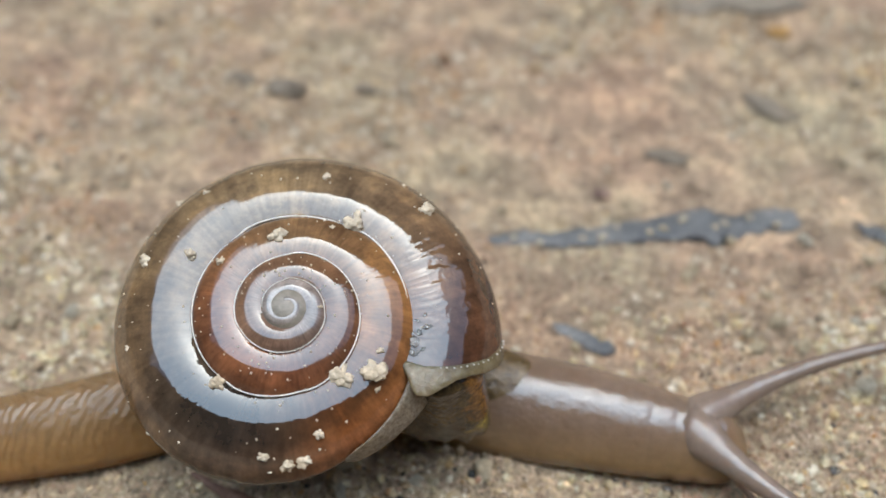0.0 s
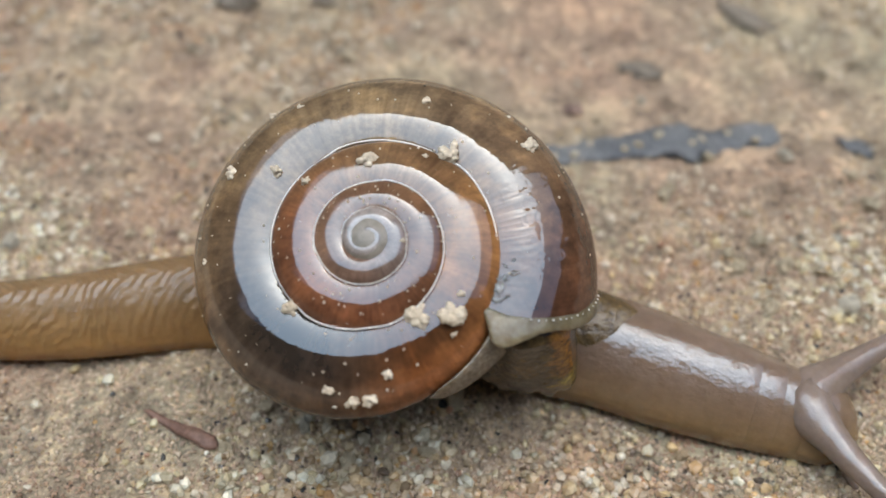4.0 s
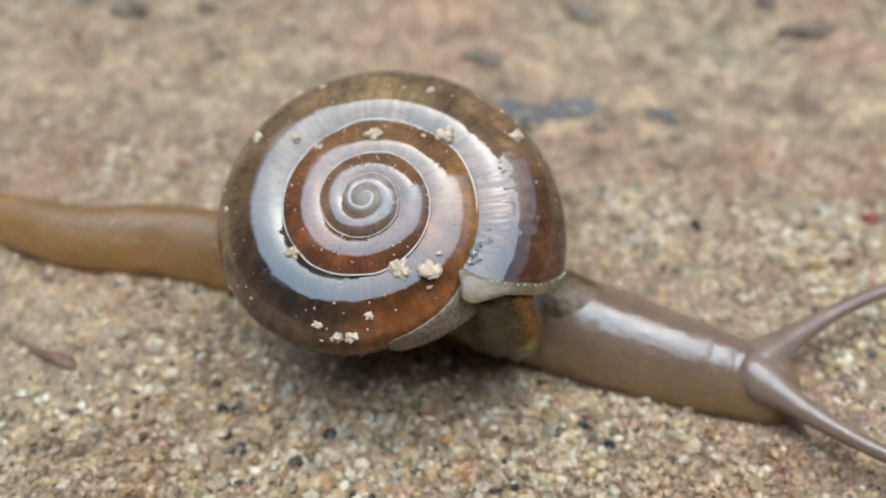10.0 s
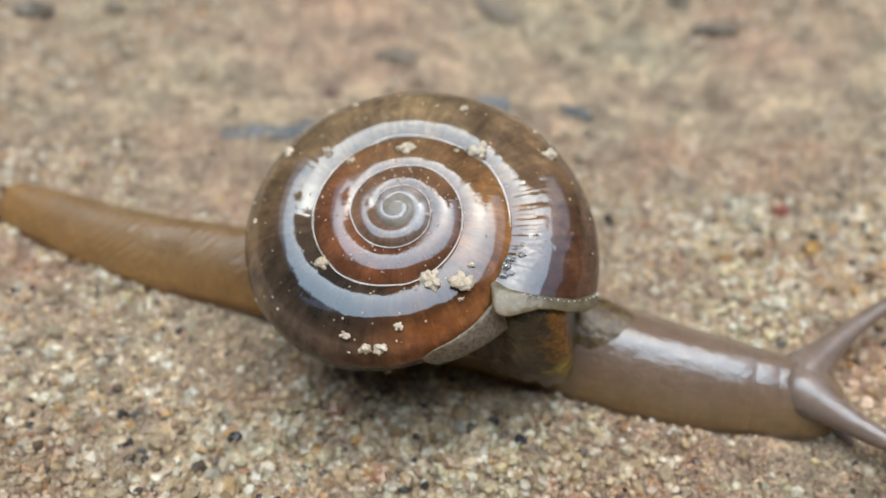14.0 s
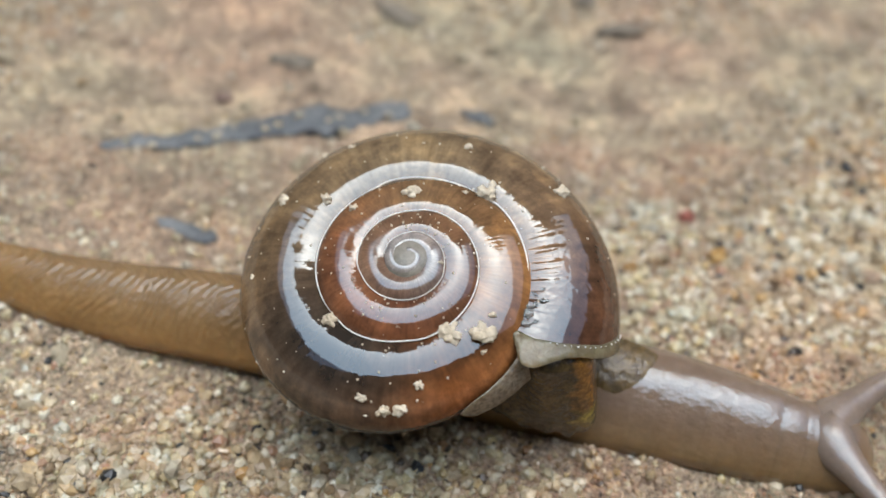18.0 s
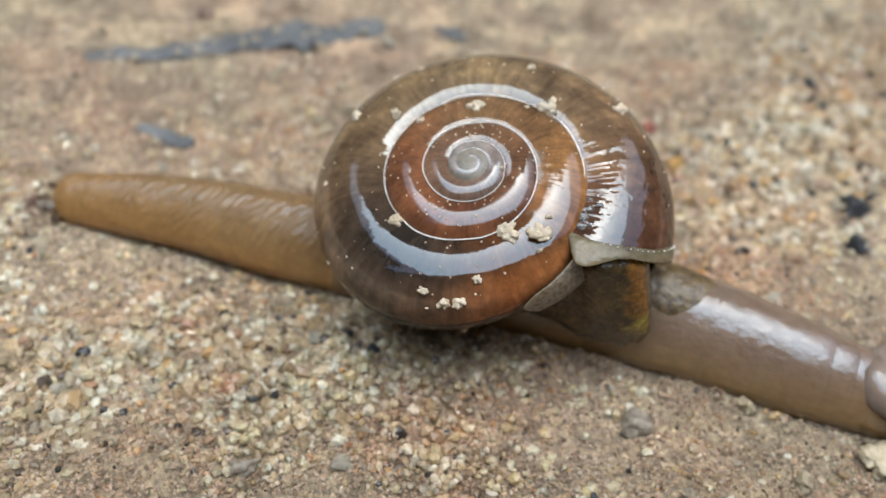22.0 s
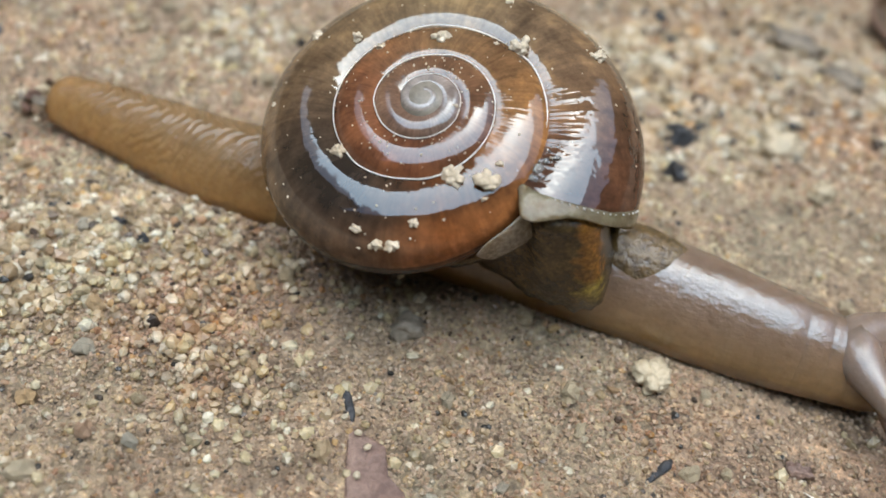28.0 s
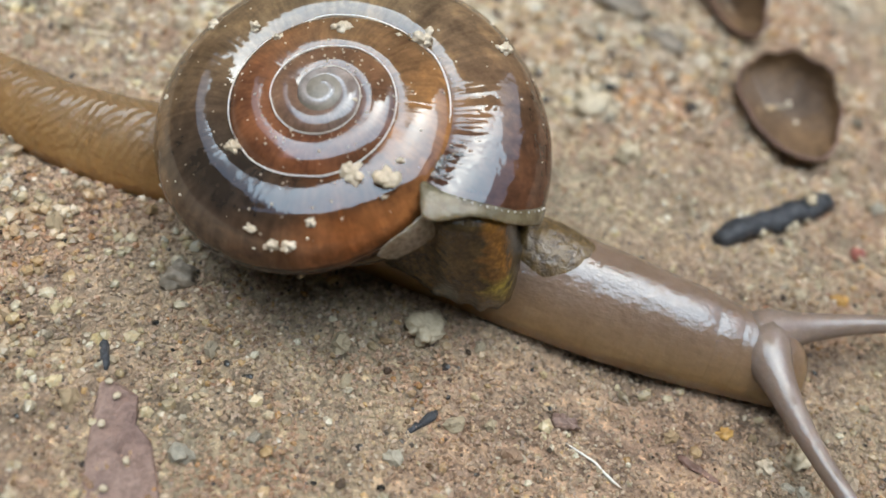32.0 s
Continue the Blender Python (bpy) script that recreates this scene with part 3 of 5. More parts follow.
# The soft parts in the shell's mouth.
def build_mantle():
    """A soft curtain from the rim down to the foot."""
    tops = [whorl(a, b, k) / CM for a, b, k in ((290, -60, 0.95), (310, -40, 1.0), (328, -25, 1.08), (345, -10, 1.12), (-12, 72, 0.95), (-6, 56, 0.97), (-4, 42, 0.95), (-2, 25, 0.8), (2, 5, 0.66), (4, -20, 0.55), (6, -40, 0.5))]
    feet = [Vector(p) for p in ((0.5, -0.08, 0.16), (0.6, -0.14, 0.18), (0.71, -0.205, 0.19), (0.82, -0.23, 0.17), (0.93, -0.225, 0.165), (1.03, -0.215, 0.155), (1.095, -0.17, 0.155), (1.1, -0.07, 0.19), (1.06, 0.0, 0.2), (1.04, 0.07, 0.22), (1.0, 0.14, 0.24))]
    line = [[p[min(int(i / 6), 9)].lerp(p[min(int(i / 6), 9) + 1], i / 6 - min(int(i / 6), 9)) for i in range(61)] for p in (tops, feet)]
    for _ in range(14):
        line = [[p[0]] + [(p[k - 1] + p[k] * 2 + p[k + 1]) / 4 for k in range(1, 60)] + [p[-1]] for p in line]
    rings = []
    for i in range(61):
        top, low = line[0][i], line[1][i]
        out = (low - Vector((0.88, 0.1, low.z))).normalized()
        ring = []
        for v in range(17):
            g = v / 16
            fold = 0.012 * noise.noise(Vector((i * 0.11, g * 1.2, 5))) + (0.005 + 0.02 * g ** 3) * noise.noise(Vector((i * 0.4, g * 5, 2))) + 0.008 * g * noise.noise(Vector((i * 0.9, g * 11, 8)))
            column = 0.035 * math.exp(-((i - 36) / 5.0) ** 2) * math.sin(math.pi * min(1, 0.15 + 0.8 * g))
            ring.append((top.lerp(low, g) + out * (0.03 * math.sin(math.pi * g ** 2) + column + fold - 0.05 * (max(0, g - 0.85) / 0.15) ** 2)) * CM)
        ring += [(low + Vector((0, 0, -0.04)) - out * 0.08) * CM, (low - out * 0.16 + Vector((0, 0, -0.04))) * CM, (top - out * 0.14) * CM]
        rings.append(ring)
    ob = solid("mantle", *loft(rings), MANTLE, snail, label="dark brown mantle with an amber fold and olive-yellow speckles")
    layer = ob.data.uv_layers.new(name="sheet")
    for loop in ob.data.loops:
        layer.data[loop.index].uv = (loop.vertex_index // 20 / 60, min(loop.vertex_index % 20, 16) / 16)
    return ob


mantle = build_mantle()


def build_collar():
    """The wet front fold of the mantle: a thin rounded pad lapped over the root of the neck, pointed to the fore."""
    rings = []
    for i in range(33):
        r = i / 32
        ring = []
        for k in range(72):
            a = 2 * math.pi * k / 72
            u, v = r * math.cos(a), r * math.sin(a)
            rag = 1 + 0.05 * noise.noise(Vector((math.cos(a) * 2, math.sin(a) * 2, 4)))
            x = 0.175 * u * rag
            turn = radians(98 + 46 * v * rag * (1 - 0.45 * max(0.0, u) ** 1.5))
            grain = 0.006 * noise.noise(Vector((u * 5, v * 5, 1))) + 0.005 * noise.noise(Vector((u * 13, v * 13, 5)))
            thick = 1.0 - 0.035 * max(0.0, u) - 0.05 * max(0.0, v) + (0.11 * (1 - r ** 2.6) if r < 1 else -0.05) * (1 - 0.25 * u) + grain * 1.5 * (1 - r ** 6)
            ring.append(Vector((x, -0.222 * math.cos(turn) * thick, 0.02 + 0.275 * math.sin(turn) * thick)) * CM)
        rings.append(ring)
    verts, faces = loft(rings, (False, True))
    return solid("mantle_collar", verts, faces, OLIVE, snail, label="speckled wet fold of mantle on the neck")


collar = build_collar()
solid("nucleus", *lump(tuple(APEX - AXIS * 0.047), (0.08, 0.08, 0.042), (20.1, 0, 0), 0.03, 2, 4), NUCLEUS, shell, label="dull grey tip of the spire")


def build_lobe():
    """The grey flap that laps over the lower edge of the shell."""
    rings = []
    for i in range(36):
        f = i / 35
        back = 357 - 52 * f
        hang = float(np.interp(f, (0, 0.25, 0.5, 0.75, 0.92, 1), (1.62, 1.5, 1.34, 1.22, 1.12, 1.04)))
        high, low = whorl(back, 14 + 16 * (1 - f) ** 4, 1.03), whorl(back, -15, hang)
        full = min(1.0, (1 - f) / 0.12) ** 0.5 if f < 1 else 0.08
        ring = []
        for k in range(18):
            a = 2 * math.pi * k / 18
            grit = 0.005 * noise.noise(Vector((i * 0.8, k * 1.1, 0))) + 0.004 * noise.noise(Vector((i * 2.1, k * 2.3, 7)))
            ring.append((high + low) / 2 + (high - low) / 2 * math.cos(a) * full + AXIS * (0.032 * math.sin(a) * full + grit) * CM)
        rings.append(ring)
    return solid("mantle_lobe", *loft(rings), LOBE, snail, label="grey granular flap lapped over the shell's edge")


lobe = build_lobe()

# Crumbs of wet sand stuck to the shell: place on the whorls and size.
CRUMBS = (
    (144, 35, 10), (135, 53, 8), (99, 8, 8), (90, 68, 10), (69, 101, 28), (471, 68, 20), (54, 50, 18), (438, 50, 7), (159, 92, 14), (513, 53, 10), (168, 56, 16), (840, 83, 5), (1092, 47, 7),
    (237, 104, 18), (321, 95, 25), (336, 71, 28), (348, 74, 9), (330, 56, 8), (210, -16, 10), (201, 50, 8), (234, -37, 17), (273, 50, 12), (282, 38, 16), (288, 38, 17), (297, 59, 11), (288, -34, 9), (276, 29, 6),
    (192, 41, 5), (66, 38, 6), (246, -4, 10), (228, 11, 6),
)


def crumb(at, reach, seed, count, flat=0.75):
    """One crumb of sand: grains grown together to a knobbly skin."""
    rng = random.Random(seed)
    grains = []
    for k in range(count):
        away = Vector((rng.gauss(0, 1), rng.gauss(0, 1), rng.gauss(0, 0.6))).normalized() * rng.uniform(0.35, 0.8)
        grains.append((away, rng.uniform(0.22, 0.34)))
    bm = bmesh.new()
    bmesh.ops.create_icosphere(bm, subdivisions=3 if reach < 0.02 else 4, radius=1)
    verts = []
    for v in bm.verts:
        d = v.co.normalized()
        far = 0.4
        for c, r in grains:
            along = d.dot(c)
            gap = r * r - (c.length_squared - along * along)
            if gap > 0:
                far = max(far, along + math.sqrt(gap))
        p = d * reach * far * (1 + 0.25 * noise.noise(d * 5 + Vector((seed, 0, 0))))
        verts.append((Vector(at) + Vector((p.x, p.y, p.z * flat))) * CM)
    faces = [[v.index for v in f.verts] for f in bm.faces]
    bm.free()
    return verts, faces


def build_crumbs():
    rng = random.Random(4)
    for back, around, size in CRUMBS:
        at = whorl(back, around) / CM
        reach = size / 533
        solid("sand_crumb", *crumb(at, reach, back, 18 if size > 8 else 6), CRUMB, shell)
    # fine dust of sand over the whole shell, too small to count
    verts, faces = [], []
    for k in range(260):
        at = whorl(rng.uniform(5, 900) ** 1.0, rng.uniform(10, 110)) / CM
        r = rng.uniform(0.0015, 0.005)
        v, f = lump(at, (r, r, r), (0, 0, 0), 0.3, k, 1)
        faces += [[i + len(verts) for i in g] for g in f]
        verts += v
    tagged(solid("sand_dust", verts, faces, CRUMB, shell), kind="stuff")


build_crumbs()


def section(w, h, n=32):
    """Half-round cross-section of the foot in y and z, with a thin hem at the ground."""
    out = []
    for k in range(n):
        a = 2 * math.pi * k / n
        c, s = math.cos(a), math.sin(a)
        out.append((w * c * (1 if s < 0 else abs(c) ** 0.08 if abs(c) > 1e-6 else 1), (h * s if s > 0 else 0.05 * h * s) + 0.03))
    return out


def body_piece(name, start, length, w0, h0, w1, h1, mat, label=""):
    """A rigid piece of the body along +x from start on, with round ends, in cm."""
    rings, lap = [], 0.045
    for t in (-88, -70, -50, -32, -15):
        c, s = math.cos(radians(t)), math.sin(radians(t))
        rings.append([Vector((start - lap + w0 * s, y * c, z * c)) * CM for y, z in section(w0 * 0.975, h0 * 0.975)])
    rings.append([Vector((start - lap, y, z)) * CM for y, z in section(w0 * 0.985, h0 * 0.985)])
    for i in range(9):
        f = i / 8
        rings.append([Vector((start + length * f, y, z)) * CM for y, z in section(w0 + (w1 - w0) * f, h0 + (h1 - h0) * f)])
    rings.append([Vector((start + length + lap, y, z)) * CM for y, z in section(w1 * 0.985, h1 * 0.985)])
    for t in (15, 32, 50, 70, 88):
        c, s = math.cos(radians(t)), math.sin(radians(t))
        rings.append([Vector((start + length + lap + w1 * s, y * c, z * c)) * CM for y, z in section(w1 * 0.975, h1 * 0.975)])
    return solid(name, *loft(rings), mat, snail, label=label)


# half widths and heights along the body, from the shell's edges outwards
TAIL_W = ((0.2, 0.26), (0.188, 0.245), (0.172, 0.22), (0.15, 0.19), (0.12, 0.155))
NECK_W = ((0.215, 0.275), (0.225, 0.275), (0.22, 0.265), (0.2, 0.24), (0.165, 0.2))
TAIL_PIECES, NECK_PIECES = 15, 12
TAIL_STEP, NECK_STEP = 0.092, 0.085
foot = body_piece("foot", 0, 0.95, 0.205, 0.26, 0.215, 0.275, SKIN_NECK, "broad grey-brown foot under the shell")


def chain(name, count, step, widths, mat, label):
    """Short pieces, one behind the other, that bend and stretch as a body does."""
    made = []
    for i in range(count):
        size = [float(np.interp(f, np.linspace(0, 1, len(widths)), [w[k] for w in widths])) for f in (i / count, (i + 1) / count) for k in (0, 1)]
        made.append((step * i, body_piece(name, step * i, step, *size, mat, label)))
    return made


tail = chain("tail_section", TAIL_PIECES, TAIL_STEP, TAIL_W, SKIN_TAIL, "golden-brown furrowed tail")
neck = chain("neck_section", NECK_PIECES, NECK_STEP, NECK_W, SKIN_NECK, "wet greyish-brown skin")
head = body_piece("head", 0, 0.05, 0.165, 0.2, 0.115, 0.11, SKIN_NECK, "wet greyish-brown head")
# dark crumbs sticking to the tail's tip
for k, (x, y, z, r) in enumerate(((0.1, 0.09, 0.1, 0.03), (0.14, -0.06, 0.1, 0.026), (0.12, 0.0, 0.13, 0.022), (0.08, -0.1, 0.06, 0.03), (0.16, 0.05, 0.05, 0.036), (0.19, -0.03, 0.05, 0.036), (0.08, 0.11, 0.05, 0.03), (0.21, 0.01, 0.03, 0.04), (0.15, -0.09, 0.03, 0.036), (0.17, 0.02, 0.09, 0.024), (0.22, -0.07, 0.02, 0.03), (0.2, 0.08, 0.02, 0.034), (0.25, 0.03, 0.02, 0.03))):
    solid("soil_crumb", *crumb((TAIL_STEP * TAIL_PIECES + x + 0.025, y, z), r, k + 20, 9, 0.9), (STAIN, CREAM, HUSK, BARK)[k % 4], tail[-1][1])


def build_tentacle(name, length, r0, r1, bow):
    """A soft stalk with a swollen tip, bowed a little sideways."""
    rings, n = [], 20
    for i in range(-2, 25):
        f = i / 24
        r = r1 + 0.016 * (1 - max(0, f)) + (r0 - r1) * (1 - max(0, f)) ** 6 + 0.002 * noise.noise(Vector((f * 9, length, 0)))
        rings.append([Vector((length * f, bow * 4 * f * (f - 1) * -1 + r * math.cos(a), r * 0.95 * math.sin(a) - 0.02 * f * f)) * CM for a in [2 * math.pi * k / n for k in range(n)]])
    for t in (30, 60, 85):
        c, q = math.cos(radians(t)), math.sin(radians(t))
        rings.append([Vector((length + r1 * 1.1 * q, r1 * 1.1 * c * math.cos(a), r1 * 1.1 * c * math.sin(a) - 0.02)) * CM for a in [2 * math.pi * k / n for k in range(n)]])
    verts, faces = loft(rings)
    return solid(name, verts, faces, SKIN_STALK, snail)


far_tentacle = build_tentacle("eye_stalk", 0.92, 0.078, 0.024, 0.05)
near_tentacle = build_tentacle("eye_stalk", 0.88, 0.078, 0.025, -0.06)
feeler = build_tentacle("feeler", 0.17, 0.03, 0.016, 0)

# ---- things on the ground ----
def lie(x, y):
    """Height of the ground at a place in cm, in metres."""
    return ground_height(x * CM, y * CM)


def stone(name, x, y, size, mat, label, category="stone", turn=0, rough=0.3, seed=1, sink=0.3, group=""):
    """A stone set a little into the soil; size: half lengths in cm."""
    verts, faces = lump((0, 0, 0), size, (0, 0, 0), rough, seed, 3)
    ob = solid(name, verts, faces, mat)
    ob.matrix_basis = pose(x * CM, y * CM, lie(x, y) + size[2] * (1 - sink) * CM, 0, 0, turn)
    return tagged(ob, label, category, group)


def rod(name, ends, thick, mat, label, category, knots=14, flat=0.6, wobble=0.25, seed=1, lift=0.0):
    """A crooked stick lying on the soil between two places."""
    (x0, y0), (x1, y1) = ends
    points, radii = [], []
    for i in range(knots + 1):
        f = i / knots
        r = thick[0] + (thick[1] - thick[0]) * f
        side = wobble * thick[1] * noise.noise(Vector((f * 4, seed, 0)))
        x, y = x0 + (x1 - x0) * f - (y1 - y0) * side, y0 + (y1 - y0) * f + (x1 - x0) * side
        points.append(Vector((x * CM, y * CM, lie(x, y) + (r * flat * 0.45 + lift) * CM)))
        radii.append(r * CM * (1 + 0.2 * noise.noise(Vector((f * 9, seed * 2.0, 4)))) * (0.35 if i in (0, knots) else 1))
    verts, faces = tube(points, radii, 14, flat)
    rnd = random.Random(seed)
    verts = [v + Vector((rnd.uniform(-1, 1), rnd.uniform(-1, 1), rnd.uniform(-1, 1))) * thick[0] * 0.1 * CM for v in verts]
    return tagged(solid(name, verts, faces, mat), label, category)


def splinter(name, ends, profile, flat, mat, label, seed=1, rough=0.3, rings=60, sides=14, lift=0.4):
    """A broken stick: ragged cross-sections along a line, thick as the profile says."""
    (x0, y0), (x1, y1) = ends
    far = math.hypot(x1 - x0, y1 - y0)
    ux, uy = (x1 - x0) / far, (y1 - y0) / far
    made = []
    for i in range(rings + 1):
        f = i / rings
        r = float(np.interp(f, np.linspace(0, 1, len(profile)), profile))
        cx = x0 + (x1 - x0) * f
        cy = y0 + (y1 - y0) * f + 0.3 * r * noise.noise(Vector((f * 7, seed, 0)))
        ring = []
        for k in range(sides):
            a = 2 * math.pi * k / sides
            q = r * (1 + rough * noise.noise(Vector((math.cos(a) * 1.6, math.sin(a) * 1.6, f * far * 9 + seed))) + 0.6 * rough * noise.noise(Vector((math.cos(a) * 4, math.sin(a) * 4, f * far * 30 + seed))))
            along = 0.5 * r * noise.noise(Vector((math.cos(a) * 3, math.sin(a) * 3, seed * 2.0))) * (1 if i in (0, rings) else 0)
            c, h = q * math.cos(a), q * math.sin(a) * flat
            ring.append(Vector(((cx - uy * c + ux * along) * CM, (cy + ux * c + uy * along) * CM, lie(cx, cy) + (h + r * flat * lift) * CM)))
        made.append(ring)
    return tagged(solid(name, *loft(made), mat), label, "stick")


grey_stick = splinter("stick", ((1.03, 1.09), (2.5, 1.41)), (0.03, 0.045, 0.055, 0.06, 0.058, 0.07, 0.066, 0.075, 0.085, 0.1, 0.125, 0.09, 0.08, 0.085, 0.07), 0.25, SLATE, "weathered slate-grey stick half buried in soil", 3, 0.5, 90)
for k in range(13):
    f = 0.08 + 0.07 * k
    x, y = 1.03 + 1.47 * f + 0.03 * math.sin(k * 2.3), 1.09 + 0.32 * f + 0.045 * math.sin(k * 4.1)
    solid("stuck_grain", *lump((x, y, lie(x, y) / CM + 0.022 + 0.012 * f), (0.014 + 0.016 * ((k * 0.37) % 1), 0.016, 0.012), (0, 0, k * 50), 0.7, k + 70, 2), CREAM, grey_stick)
charred = splinter("charred_stick", ((5.5, -0.66), (6.06, -0.4)), (0.035, 0.05, 0.048, 0.052, 0.05, 0.056, 0.05, 0.055, 0.05, 0.052, 0.044), 0.85, COAL, "short charred black stick lying on sand", 8, 0.22, 40, 12, 0.75)
for k, (f, side) in enumerate(((0.3, -0.05), (0.55, -0.055), (0.62, -0.05), (0.8, 0.0), (0.84, 0.02), (0.74, -0.045))):
    x, y = 5.5 + 0.56 * f - 0.42 * side, -0.66 + 0.26 * f + 0.9 * side
    solid("stuck_grain", *lump((x, y, lie(x, y) / CM + (0.075 if side >= 0 else 0.035)), (0.02, 0.016, 0.014), (0, 0, k * 50), 0.7, k + 90, 2), CREAM, charred)
rod("dry_twig", ((0.0, -0.33), (0.31, -0.47)), (0.01, 0.034), BARK, "dry reddish-brown twig splinter on sand", "twig", 10, 0.6, 0.4, 5, 0.01)
rod("dark_splinter", ((1.36, 0.61), (1.63, 0.5)), (0.03, 0.05), SLATE, "small dark splinter pressed into soil", "splinter", 8, 0.35, 0.9, 11)
rod("black_sliver", ((3.22, -1.28), (3.25, -1.42)), (0.016, 0.014), COAL, "thin black sliver standing beside a purple stone", "splinter", 6, 0.8, 0.5, 12)
rod("bark_chip", ((1.98, 3.36), (2.85, 3.5)), (0.08, 0.1), STAIN, "dark chip of bark on the soil", "bark", 12, 0.4, 0.8, 14)
rod("black_fragment", ((4.2, -1.6), (4.31, -1.5)), (0.009, 0.02), COAL, "crumbled black fragment on fine sand", "splinter", 6, 0.7, 0.7, 15)
rod("fibre", ((4.73, -1.61), (4.89, -1.77)), (0.003, 0.005), THREAD, "short white fibre on the sand", "fibre", 6, 1.0, 0.3, 16, 0.01)


def build_husk(x, y, rx, ry, turn, depth, open_to, label):
    """A curled dry seed husk: a thin broken cup whose wall stands highest away from its open side."""
    def wall(a):
        lift = 0.5 - 0.5 * math.cos(radians(math.degrees(a) - open_to))
        return depth * (0.22 + 0.95 * lift ** 1.3) * (1 + 0.3 * noise.noise(Vector((math.cos(a) * 2, math.sin(a) * 2, x))) + 0.12 * noise.noise(Vector((math.cos(a) * 7, math.sin(a) * 7, y))))

    rings, n = [], 64
    for inner in (0, 1):
        for i in range(11) if not inner else range(10, -1, -1):
            t = i / 10
            ring = []
            for j in range(n):
                a = 2 * math.pi * j / n
                k = min(1.0, t * 1.35) ** 0.8 * (1 + 0.06 * math.sin(3 * a + 1) + 0.05 * noise.noise(Vector((math.cos(a) * 3, math.sin(a) * 3, 8)))) - (0.06 if inner else 0) - 0.1 * max(0, t - 0.75)
                z = wall(a) * max(0.0, t * 1.25 - 0.25) ** 1.2 + (0.012 if inner and i < 10 else 0) + 0.004 * noise.noise(Vector((a * 3, t * 5, inner)))
                ring.append(Vector((rx * max(0.02, k) * math.cos(a), ry * max(0.02, k) * math.sin(a), z)) * CM)
            rings.append(ring)
    ob = solid("seed_husk", *loft(rings), HUSK)
    ob.matrix_basis = pose(x * CM, y * CM, lie(x, y) + 0.02 * CM, 0, 0, turn)
    rim = []
    for j in range(61):
        a = 2 * math.pi * j / 64
        rim.append(Vector((rx * 0.965 * math.cos(a) * (1 + 0.06 * math.sin(3 * a + 1)), ry * 0.965 * math.sin(a) * (1 + 0.06 * math.sin(3 * a + 1)), wall(a) * 0.98)) * CM)
    solid("rim", *tube(rim, [0.007 * CM * (1 + 0.5 * noise.noise(Vector((j * 0.7, 2, x)))) for j in range(61)], 7), BARK, ob, label="frayed brown rim")
    return tagged(ob, label, "husk")


build_husk(5.99, 0.09, 0.2, 0.3, 20, 0.2, 215, "curled brown seed husk lying open on sand")
build_husk(5.93, 0.9, 0.1, 0.29, 12, 0.2, 190, "brown dry husk blade standing in sand")

